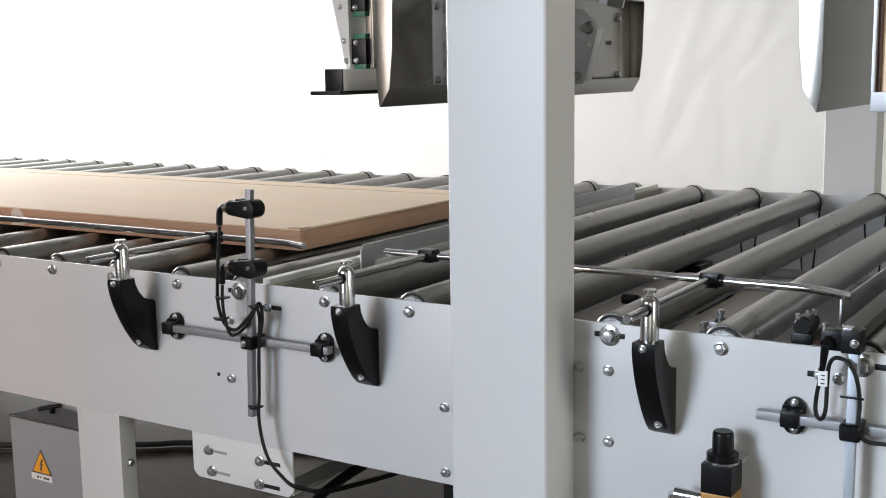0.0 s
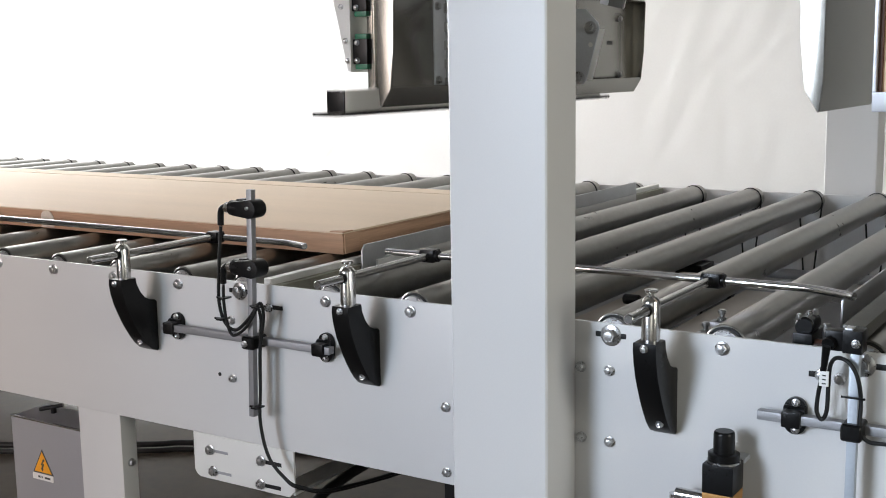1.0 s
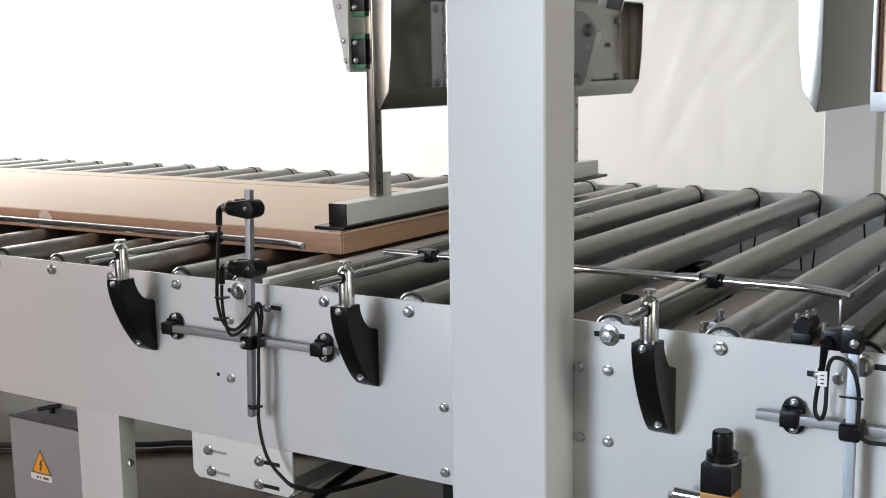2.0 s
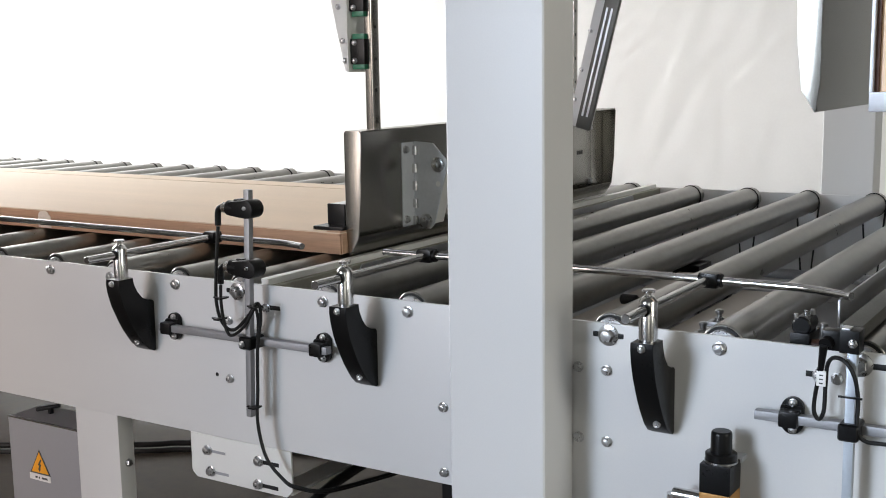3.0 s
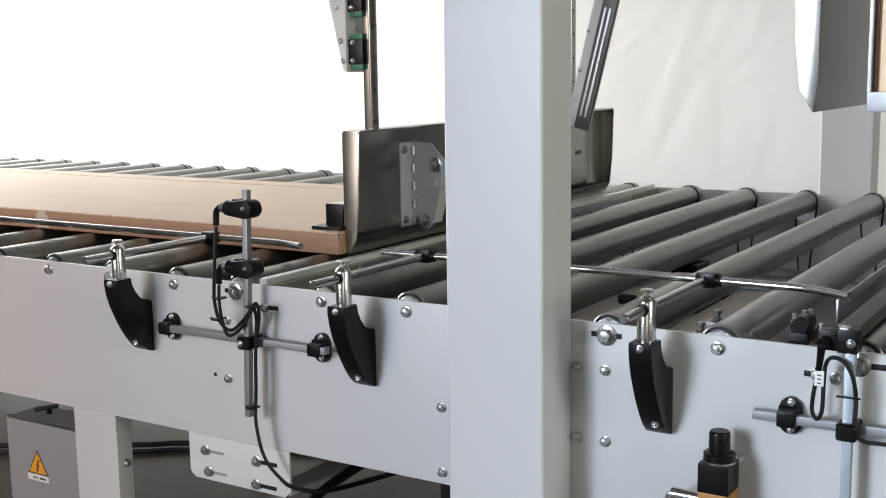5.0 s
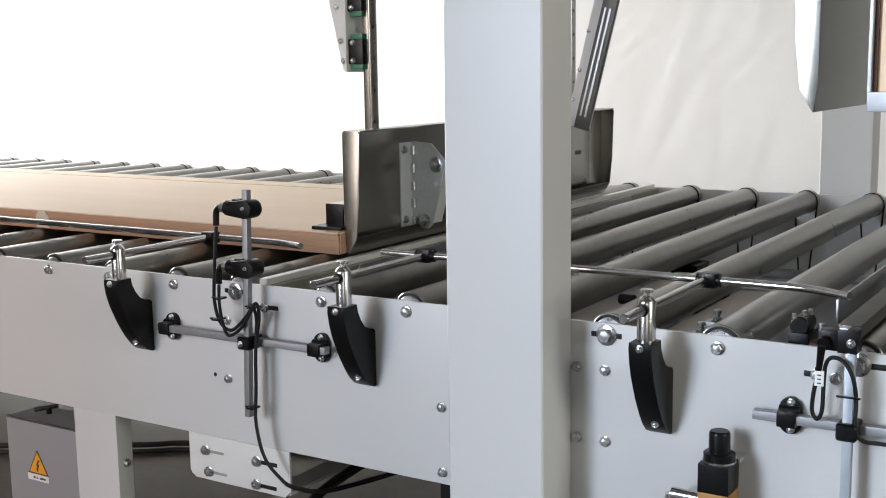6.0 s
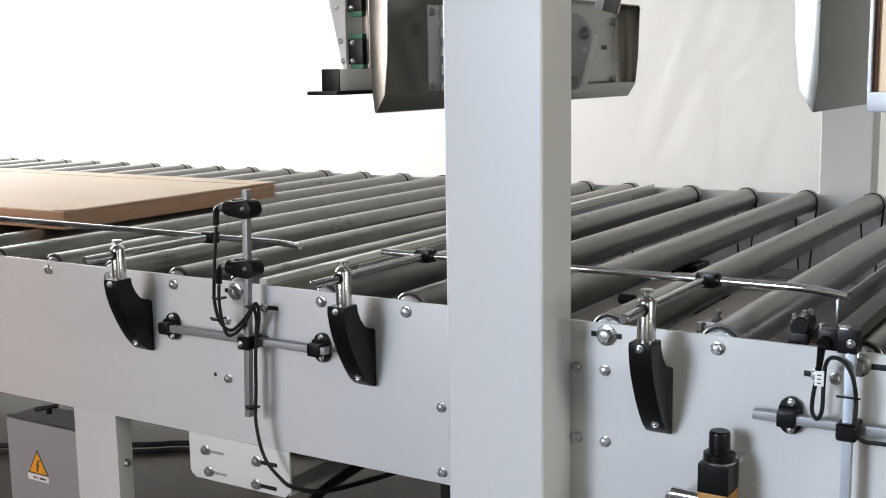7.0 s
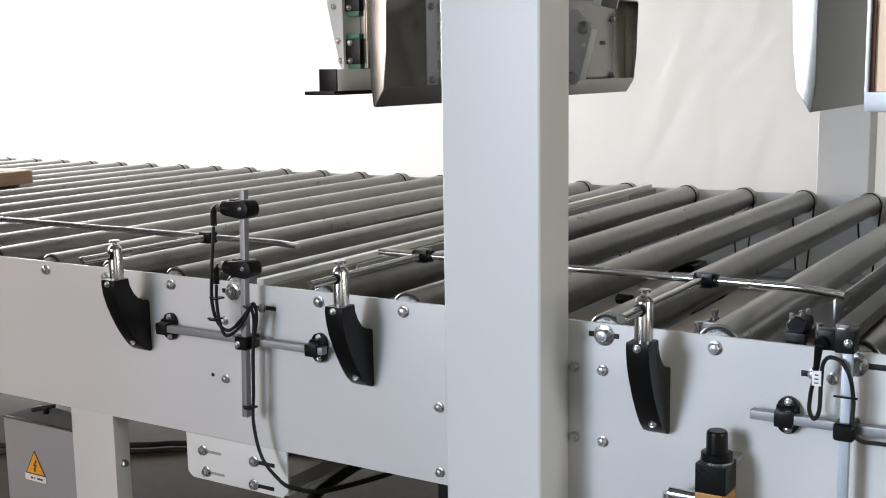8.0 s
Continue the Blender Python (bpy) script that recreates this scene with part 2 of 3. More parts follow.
def build_backdrop():
    """A hung white cloth with slack folds."""
    nx, nz, x0, x1, h = 720, 320, -6.4, 1.5, 4.3
    verts, faces = [], []
    for j in range(nz + 1):
        for i in range(nx + 1):
            x, z = x0 + (x1 - x0) * i / nx, h * j / nz
            slack = 0.12 + 0.88 * min(1, max(0, (x + 1.0) / 1.5))
            y = 3.3 + slack * 0.014 * noise.noise(Vector((x * 1.1 + 0.5 * z, z * 0.35, 1.0)))
            y += slack * 0.0035 * noise.noise(Vector((x * 3.6 + 1.6 * z, z * 0.7 - 0.5 * x, 4.0)))
            y += slack * 0.0030 * noise.noise(Vector(((0.83 * x - 0.55 * z) * 13, (0.55 * x + 0.83 * z) * 0.9, 21.0)))
            y += 0.0015 * noise.noise(Vector((x * 14, z * 15, 2.0)))
            verts.append((x, y, z))
    grid, rnd = np.array(verts), random.Random(11)

    def crease(cx, cz, lean, length, width, rise, bend):
        u = (grid[:, 0] - cx) * math.sin(lean) + (grid[:, 2] - cz) * math.cos(lean)
        v = (grid[:, 0] - cx) * math.cos(lean) - (grid[:, 2] - cz) * math.sin(lean) + bend * u * u
        grid[:, 1] += rise * np.exp(-(u / length) ** 2 - (v / width) ** 2)

    for _ in range(170):
        width = rnd.uniform(0.012, 0.042)
        crease(rnd.uniform(-1.6, 1.5), rnd.uniform(0.4, 2.9), rnd.gauss(0.42, 0.28), rnd.uniform(0.08, 0.40), width, rnd.uniform(-0.065, 0.065) * width, rnd.uniform(-0.35, 0.35))
    # fine fans of creases where the cloth is pulled
    for cx, cz, lean, count, reach in ((-0.87, 1.19, 0.75, 14, 0.08), (-0.77, 1.30, 0.6, 7, 0.12), (-2.58, 0.73, 0.9, 5, 0.08), (-2.45, 1.02, 1.1, 6, 0.10), (-0.59, 1.07, 0.25, 6, 0.12)):
        for _ in range(count):
            crease(rnd.gauss(cx, reach), rnd.gauss(cz, reach), rnd.gauss(lean, 0.15), rnd.uniform(0.05, 0.13), rnd.uniform(0.013, 0.020), rnd.uniform(-0.0026, 0.0026), rnd.uniform(-1.5, 1.5))
    verts = grid.tolist()
    for j in range(nz):
        for i in range(nx):
            a = j * (nx + 1) + i
            faces.append((a, a + 1, a + nx + 2, a + nx + 1))
    data = bpy.data.meshes.new("backdrop")
    data.from_pydata(verts, [], faces)
    for f in data.polygons:
        f.use_smooth = True
    data.materials.append(CLOTH)
    return tagged(new("backdrop", data), "white hanging cloth with soft creases behind the conveyor", "backdrop", kind="structure")


build_backdrop()

# ---- conveyor ----
conveyor = thing("roller_conveyor", "long roller conveyor with light grey painted steel side panels", "conveyor")


def channel(y, inward):
    """A side panel: sheet with flanges turned in below and above."""
    bm = bm_box(-4.2, 2.4, min(y, y + inward * 0.006), max(y, y + inward * 0.006), ZP - 0.28, ZP, 0.0012)
    bm_box(-4.2, 2.4, min(y + inward * 0.006, y + inward * 0.045), max(y + inward * 0.006, y + inward * 0.045), ZP - 0.2795, ZP - 0.2735, 0, bm=bm)
    return bm


near_panel = part("side_panel", channel(0.0, 1), PAINT, conveyor, "light grey painted steel side panel with bolts")
far_panel = part("side_panel", channel(WIDE + 0.006, -1), PAINT, conveyor)
PITCH, FIRST = 0.1628, -0.5895
near_x = {k: FIRST + k * PITCH for k in range(-20, 12)}
near_x[3], near_x[7], near_x[9] = -0.121, 0.556, 0.890

for k, x in near_x.items():
    share("bolt", BOLT_BIG if k in (3, 7, 9) else BOLT, near_panel, pose(x, 0, ROLL_Z, 0, 17 * k % 60))
for x, z in ((0.286, -0.158), (0.286, -0.261), (0.511, -0.066), (0.554, -0.066), (0.512, -0.168), (0.555, -0.168),
             (-0.145, -0.170), (-0.143, -0.068), (-0.058, -0.038), (0.863, -0.037), (0.840, -0.035)):
    share("bolt", BOLT_SMALL, near_panel, pose(x, 0, ZP + z, 0, 31 * x))
for x, z, w in ((-0.121, -0.016, 0.050), (0.5555, -0.016, 0.046), (0.93, -0.0165, 0.10), (-0.043, -0.037, 0.028), (0.836, -0.035, 0.024)):
    part("slot", bm_box(x - w / 2, x + w / 2, -0.0006, 0.004, ZP + z - 0.004, ZP + z + 0.004, 0.0018), RUBBER, near_panel)
part("hole", bm_rod((-0.176, -0.0006, ZP - 0.167), (-0.176, 0.004, ZP - 0.167), 0.0036, 14), RUBBER, near_panel)


def build_roller():
    r = thing("roller", "grey zinc-plated steel conveyor roller with a black drive belt", "roller", group="conveyor rollers")
    bm = bmesh.new()
    R, y0, y1 = ROLL_R, 0.012, 1.700
    m = pose(0, 0, 0, -90)
    lathe(bm, [(y0 + 0.002, R - 0.006), (y0, R - 0.0045), (y0, R - 0.001), (y0 + 0.001, R), (y1 - 0.001, R), (y1, R - 0.001), (y1, R - 0.006), (y1 - 0.002, R - 0.008)], 40, m)
    part("shell", bm, STEEL_ROLL, r)
    for a, b in ((0.0075, 0.014), (1.698, 1.706)):
        bm = bmesh.new()
        lathe(bm, [(a, 0.0165), (a, 0.0215), (a + 0.002, 0.023), (b, 0.023)], 28, m)
        part("bearing", bm, ZINC, r)
        bm = bmesh.new()
        lathe(bm, [(a - 0.001, 0.009), (a - 0.001, 0.0135), (b, 0.0145)], 24, m)
        part("bearing_race", bm, ZINC, r)
    bm = bmesh.new()
    lathe(bm, [(0.0098, 0.0222), (0.0098, 0.0266), (0.0125, 0.0268)], 28, m)
    part("seal", bm, RUBBER, r, "black bearing seal")
    part("shaft", bm_rod((0, 0.004, 0), (0, 1.722, 0), 0.006, 12), ZINC, r)
    bm = bmesh.new()
    lathe(bm, [(1.666, R - 0.001), (1.6665, R + 0.0022), (1.6705, R + 0.0022), (1.671, R - 0.001)], 32, m, close=False)
    for s in (-1, 1):
        bm_rod((s * (R + 0.001), 1.6685, 0), (s * 0.013, 1.6685, -0.199), 0.0025, 8, bm=bm)
    part("drive_belt", bm, RUBBER, r, "black rubber drive belt")
    return r


roller = build_roller()
roller.matrix_world = pose(near_x[-20], 0, ROLL_Z)
for k, x in list(near_x.items())[1:]:
    copy_thing(roller, pose(x, 0, ROLL_Z))

# cross beam with a pale top strip, between two rollers
beam = thing("cross_beam", "pale painted steel cross beam between the rollers", "beam")
part("web", bm_box(-0.073, -0.046, 0.008, 1.715, ZP - 0.07, ZP - 0.002, 0.001), BEAM_SHADED, beam, "olive-grey steel web, darkened for the shade on its side")
part("top_strip", bm_box(-0.0745, -0.0585, 0.008, 1.715, ZP - 0.002, ZP + 0.009, 0.001), PAINT_WHITE, beam, "pale top strip")

# stop gate that rises through the roller bed
gate = thing("stop_gate", "thin grey steel stop plate between the rollers", "stop plate")
part("plate", bm_slab([(0, 0), (1.262, 0), (1.262, 0.062), (1.257, 0.068), (0.008, 0.068), (0, 0.058)], 0.003, pose(-0.037, 0.235, ZP - 0.032, 0, 0, 90)), GALV, gate)
part("foot", bm_box(-0.0365, -0.031, 0.275, 1.48, ZP - 0.055, ZP + 0.004, 0.001), PAINT, gate)

# legs
for x0, x1 in ((-0.556, -0.440), (-3.3, -3.18), (1.5, 1.62)):
    part("leg", bm_box(x0, x1, 0.0055, 0.043, 0, ZP - 0.2735, 0.004), PAINT, conveyor)
    part("leg", bm_box(x0, x1, WIDE - 0.043, WIDE - 0.0055, 0, ZP - 0.2735, 0.004), PAINT, conveyor)
share("bolt", BOLT_SMALL, conveyor, pose(-0.440, 0.026, 0.420, 0, 0, 90))


# ---- gantry ----
def build_post(name, x0, x1, y0, y1):
    t = thing(name, "tall light grey painted square steel post", "post")
    part("tube", bm_box(x0, x1, y0, y1, 0.012, 2.05, 0.006, 3), PAINT, t)
    part("foot_plate", bm_box(x0 - 0.04, x1 + 0.04, y0 - 0.03, y1, 0, 0.012, 0.002), PAINT, t)
    return t


build_post("gantry_post", 0.353, 0.503, -0.090, -0.0005)
build_post("gantry_post", 0.367, 0.508, 1.88, 1.97)
gantry = thing("gantry_beam", "light grey painted steel gantry beam above the conveyor", "beam")
part("tube", bm_box(0.36, 0.50, -0.09, 1.97, 2.05, 2.19, 0.006, 3), PAINT, gantry)
part("rail_beam", bm_box(-0.45, 1.25, 0.36, 0.66, 1.95, 2.05, 0.006, 3), PAINT, gantry)
part("rail_beam", bm_box(-0.45, 1.25, 1.02, 1.33, 1.95, 2.05, 0.006, 3), PAINT, gantry)

# press bar: lowered rest pose at z 0 of its own space, bar top at 0.102 over the panel edge
press = thing("press_bar", "white square press bar with black end cap and black pad", "press bar")
part("bar", bm_box(-0.1405, -0.1015, 0.2815, 1.40, ZP + 0.0625, ZP + 0.102, 0.002), PAINT_WHITE, press, "white square tube")
part("end_cap", bm_box(-0.141, -0.101, 0.277, 0.2815, ZP + 0.062, ZP + 0.1025, 0.0018), BLACK, press, "black end cap")
part("pad", bm_box(-0.156, -0.088, 0.252, 1.43, ZP + 0.0555, ZP + 0.0625, 0.001), BLACK, press, "black pad")
part("tab", bm_box(-0.142, -0.113, 0.428, 0.446, ZP + 0.102, ZP + 0.150, 0.0015), PAINT_WHITE, press)
for y in (0.385, 1.27):
    bm = bm_box(-0.135, -0.121, y + 0.016, y + 0.034, ZP + 0.1025, ZP + 1.05, 0.001)
    bm_box(-0.1205, -0.116, y + 0.013, y + 0.037, ZP + 0.1025, ZP + 1.05, 0.001, bm=bm)
    g = part("guide_rail", bm, STAINLESS, press, "brushed steel linear rail")
    for i in range(15):
        part("rail_hole", bm_rod((-0.1165, y + 0.025, ZP + 0.13 + 0.06 * i), (-0.1156, y + 0.025, ZP + 0.13 + 0.06 * i), 0.0035, 10), RUBBER, g)


def build_carriage(y):
    c = thing("rail_carriage", "pale bracket plate with black and green linear bearing blocks", "bearing carriage")
    s = ZP
    part("bracket", bm_slab([(-0.187, s + 0.352), (-0.180, s + 0.352), (-0.180, 1.955), (-0.30, 1.955), (-0.30, s + 0.84)], 0.045, pose(0, y, 0)), PAINT_WHITE, c)
    part("back_plate", bm_box(-0.180, -0.176, y - 0.005, y + 0.055, s + 0.35, 1.955, 0.001), PAINT_WHITE, c)
    for z in (s + 0.355, s + 0.455):
        part("block", bm_box(-0.176, -0.1425, y + 0.002, y + 0.048, z + 0.010, z + 0.058, 0.002), BLACK, c)
        for a in (z, z + 0.058):
            part("end_seal", bm_box(-0.172, -0.144, y + 0.004, y + 0.046, a, a + 0.010, 0.002), GREEN, c, "green end seal")
        for a in (z + 0.017, z + 0.051):
            share("screw", SCREW, c, pose(-0.165, y + 0.002, a))
    for z in (s + 0.372, s + 0.41, s + 0.475):
        share("screw", SCREW, c, pose(-0.184 - 0.13 * (z - s - 0.352), y, z))
    c.matrix_world = pose(0.015, 0, -0.005)
    return c


build_carriage(0.387)
build_carriage(1.272)


# pusher: a stainless tray on two slanted arms, in its lowered pose
def build_pusher(name, label, lean):
    t = thing(name, label, "pusher")
    y0, y1, z1, d, th = 0.0, 1.130, 0.230, 0.038, 0.003
    # end wall outline: plate side at x 0, lip at x d, drawn in and chamfered below
    low = 0.027
    end = [(0, 0.044), (0.0045, 0.003), (0.007, 0.0), (low, 0.032), (0.034, 0.100), (d - 0.002, 0.165), (d, z1 - 0.006), (d - 0.005, z1), (0.004, z1), (0, z1 - 0.004)]
    part("face_plate", bm_slab([(0, 0.044), (0.0045, 0.002), (0.0075, 0.003), (th, 0.044), (th, z1 - 0.003), (0, z1 - 0.003)], y1 - y0, pose(0, y0, 0)), STAINLESS, t)
    part("end_wall", bm_slab(end, th, pose(0, y0 - th, 0), 0.0008), STAINLESS, t)
    part("end_wall", bm_slab(end, th, pose(0, y1, 0), 0.0008), STAINLESS, t)
    part("top_wall", bm_box(0.001, d, y0, y1, z1 - th, z1, 0.0008), STAINLESS, t)
    part("bottom_wall", bm_slab([(0.005, 0.003), (0.007, 0), (low, 0.032), (low, 0.036)], y1 - y0, pose(0, y0, 0)), STAINLESS, t)
    for y, w, rail0 in ((0.218, -0.041, 0.30), (0.750, 0.300, 0.180)):
        lo, hi = min(y, y + w), max(y, y + w)
        h = part("hinge_plate", bm_box(th, th + 0.003, lo, hi, 0.021, 0.197, 0.001), HINGE if w < 0 else STAINLESS, t, "pale zinc-plated hinge plate" if w < 0 else "")
        for z in (0.040, 0.075, 0.110, 0.145, 0.180):
            bm = bm_box(0.005, 0.015, y - 0.007, y + 0.001, z - 0.009, z + 0.009, 0.002)
            bm_rod((0.013, y - 0.005, z - 0.009), (0.013, y - 0.005, z + 0.009), 0.004, 10, bm=bm)
            part("knuckle", bm, BRIGHT, h)
        cheek = [(th + 0.003, 0.030), (0.012, 0.030), (0.022, 0.025), (0.042, 0.025), (0.052, 0.036), (0.083, 0.150), (0.081, 0.163), (0.050, 0.195), (th + 0.003, 0.198)]
        c = part("cheek", bm_slab(cheek, 0.004, pose(0, y, 0), 0.001), HINGE, t, "pale zinc-plated cheek plate")
        part("cheek_flange", bm_slab([(0.047, 0.036), (0.051, 0.036), (0.0815, 0.150), (0.0775, 0.150)], 0.032, pose(0, y + 0.004, 0), 0.0006), PAINT_WHITE, c, "pale folded edge")
        part("cheek_hole", bm_rod((0.062, y - 0.0005, 0.115), (0.062, y + 0.002, 0.115), 0.0055, 16), LABEL, c)
        for x, z in ((0.033, 0.040), (0.062, 0.153)):
            share("bolt", BOLT_BIG, t, pose(x, y, z))
        for z in (0.045, 0.183):
            share("bolt", BOLT_SMALL, t, pose(th + 0.003, lo + 0.010 if w < 0 else hi - 0.012, z, 0, 0, 90))
        if not lean:
            part("arm", bm_box(0.008, 0.036, y + 0.006, y + 0.036, 0.02, 0.95, 0.002), ALU, t)
            continue
        swing = pose(0.046, y, 0.03, 0, lean)
        bm = bm_box(-0.010, 0.040, 0.006, 0.036, 0.17 if w < 0 else rail0, 1.0, 0.002)
        bmesh.ops.transform(bm, matrix=swing, verts=bm.verts)
        part("arm", bm, PAINT, t, "slanted pale steel arm")
        bm = bm_box(0.016, 0.051, -0.004, 0.006, rail0, 1.0, 0.0015)
        bmesh.ops.transform(bm, matrix=swing, verts=bm.verts)
        r = part("slide_rail", bm, DARK_RAIL, t, "dark slotted slide rail")
        for x0 in (0.0245, 0.0365):
            bm = bm_box(x0, x0 + 0.0045, -0.0062, -0.004, rail0 + 0.030, 0.46, 0.0005)
            bmesh.ops.transform(bm, matrix=swing, verts=bm.verts)
            part("slide_strip", bm, GALV, r, "bright ground strip")
        for z in (0.24, 0.31, 0.40, 0.52):
            share("screw", SCREW, t, swing @ pose(-0.006, 0.006, z))
    for i in range(3):
        part("text_bar", bm_box(0.0058, 0.0066, 0.965 + 0.012 * i, 0.973 + 0.012 * i, 0.118, 0.128, 0), INK, t)
    return t


pusher = build_pusher("pusher_tray", "brushed stainless steel pusher tray on slanted arms", 14.3)
other = build_pusher("pusher_tray", "second brushed stainless steel pusher tray, raised", 0)
other.matrix_world = pose(0.764, 0.263 + 1.130, ZP + 0.279, 0, 0, 180)

# hatch frame at the edge of the next machine
hatch = thing("machine_hatch", "grey framed machine hatch with a peach panel", "hatch")
part("panel", bm_box(0.8765, 1.5, 0.104, 0.110, ZP + 0.31, 1.95, 0.001), PEACH, hatch, "glossy peach panel")
part("gasket", bm_box(0.8715, 0.8765, 0.098, 0.112, ZP + 0.312, 1.95, 0.001), BROWN, hatch)
part("frame", bm_box(0.867, 1.5, 0.09, 0.118, ZP + 0.287, ZP + 0.312, 0.002), STEELBAR, hatch)
part("frame", bm_box(0.867, 0.8715, 0.09, 0.118, ZP + 0.312, 1.95, 0.001), GALV, hatch)
part("hanger", bm_box(0.90, 0.96, 0.09, 0.365, 1.95, 2.0, 0.002), GALV, hatch)

# ---- carton ----
carton = thing("cardboard_bundle", "flat brown corrugated cardboard bundle with cut edges", "cardboard")
LONG, DEEP, TALL = 2.30, 0.712, 0.042
part("board", bm_box(-LONG, -0.001, 0.001, DEEP - 0.001, 0.0, TALL - 0.0065, 0.002), CARD_EDGE, carton)
part("middle_board", bm_box(-LONG, -0.004, 0.0025, DEEP - 0.003, TALL - 0.0065, TALL - 0.0035, 0.0006), CARD_EDGE, carton)
part("top_sheet", bm_slab([(0, TALL - 0.0035), (DEEP, TALL - 0.0035), (DEEP, TALL)] + [(0.628 + a, TALL - c) for a, c in ((0.0045, 0), (0.0040, 0.0028), (-0.0040, 0.0028), (-0.0045, 0))]
                          + [(0.002, TALL), (0, TALL - 0.0012)], LONG, pose(0, 0, 0, 0, 0, 90)), CARD, carton, "smooth pale brown top sheet with a crease")
part("end_flap", bm_slab([(0.004, 0.001), (0.050, 0.003), (0.046, TALL - 0.004), (0.003, TALL - 0.004)], 0.0022, pose(0.0022, 0, 0, 0, 0, 90)), CARD_EDGE, carton)
part("torn_corner", bm_slab([(-0.030, 0.0004), (0.0006, 0.0004), (0.0006, -0.030), (-0.008, -0.013), (-0.022, -0.010)], 0.0024, pose(0, 0, TALL - 0.0012, 90), 0.0005), CARD_EDGE, carton, "torn brown corner")
part("tape", bm_slab([(-0.838, 0.002), (-0.797, 0.002), (-0.797, 0.026), (-0.806, 0.036), (-0.815, 0.040), (-0.830, 0.038), (-0.838, 0.030)], 0.0014, pose(0, -0.0009, 0), 0.0003), TAPE, carton, "worn cloudy strip of tape")


# ---- guide brackets and rods ----
def build_bracket(x):
    g = thing("guide_bracket", "black plastic guide bracket with a bright steel spindle", "guide bracket", pose(x, 0, ZP), group="guide brackets")
    # side outline in (depth, height): upright against the panel, bowed in front
    side = [(0.004, -0.1415), (0, -0.139), (0, -0.052), (0.004, -0.048), (0.015, -0.046), (0.027, -0.040), (0.037, -0.028), (0.044, -0.014), (0.046, -0.002), (0.079, -0.002)]
    side += [(0.080, -0.012), (0.077, -0.030), (0.071, -0.050), (0.064, -0.066), (0.056, -0.083), (0.047, -0.099), (0.038, -0.113), (0.029, -0.125), (0.018, -0.1355)]
    part("body", bm_slab([(-a, b) for a, b in side], 0.032, pose(0.016, 0, 0, 0, 0, 90), 0.0025), BLACK, g, "curved black plastic body")
    bm = bmesh.new()
    lathe(bm, [(-0.002, 0.0122), (0.049, 0.0122), (0.0515, 0.0113), (0.056, 0.0075), (0.057, 0.005)], 28, pose(0, -0.058, 0))
    part("spindle", bm, BRIGHT, g, "bright steel spindle")
    bm = bmesh.new()
    lathe(bm, [(0.057, 0.004), (0.061, 0.004), (0.0615, 0.0085), (0.0645, 0.009), (0.0655, 0.0075)], 20, pose(0, -0.058, 0))
    part("knob", bm, BRIGHT, g)
    part("cross_rod", bm_rod((0, -0.132, 0.040), (0, 0.180, 0.040), 0.0065, 20, chamfer=0.001), CHROME, g, "polished cross rod")
    part("collar", bm_rod((0, -0.074, 0.040), (0, -0.069, 0.040), 0.0082, 20), BLACK, g)
    share("screw", SCREW, g, pose(0, -0.0795, -0.009))
    share("screw", SCREW, g, pose(0.004, -0.0325, -0.121, -37))
    return g


bracket = build_bracket(-0.336)
copy_thing(bracket, pose(0.150, 0, ZP))
copy_thing(bracket, pose(0.637, 0, ZP))


def build_side_rail(points, clamps, label):
    s = thing("guide_rail", label, "guide rail", group="side guide rails")
    part("rod", bm_path(points, 0.0058, 16, smooth=0), CHROME, s)
    for x in clamps:
        bm = bm_box(x - 0.013, x + 0.013, 0.160, 0.184, ZP + 0.029, ZP + 0.051, 0.004)
        bm_rod((x - 0.017, 0.172, ZP + 0.040), (x + 0.017, 0.172, ZP + 0.040), 0.010, 20, bm=bm)
        part("rod_clamp", bm, BLACK, s, "black plastic rod clamp")
    return s


RZ = ZP + 0.040
build_side_rail([(-3.6, 0.174, RZ), (-0.185, 0.174, RZ), (-0.165, 0.173, RZ), (-0.145, 0.169, RZ), (-0.106, 0.156, RZ)], (-0.336,),
                "polished steel side guide rod with a bent end")
build_side_rail([(0.061, 0.172, RZ), (0.755, 0.172, RZ), (0.775, 0.170, RZ), (0.795, 0.165, RZ), (0.845, 0.140, RZ)], (0.150, 0.640),
                "polished steel side guide rod on two brackets")

# ---- electrical box ----
box = thing("electrical_box", "grey steel electrical box with a yellow warning sign", "electrical box")
part("body", bm_box(-0.838, -0.620, 0.062, 0.155, 0.05, ZP - 0.357, 0.004), CABINET, box)
# bright strip stands in for the highlight on the lid's front edge
part("lid_edge", bm_box(-0.838, -0.620, 0.0600, 0.066, ZP - 0.3585, ZP - 0.3555, 0.0008), BRIGHT, box, "bright strip added as the highlight along the lid edge")
part("plinth", bm_box(-0.82, -0.635, 0.075, 0.145, 0.0, 0.05, 0.002), BLACK, box)


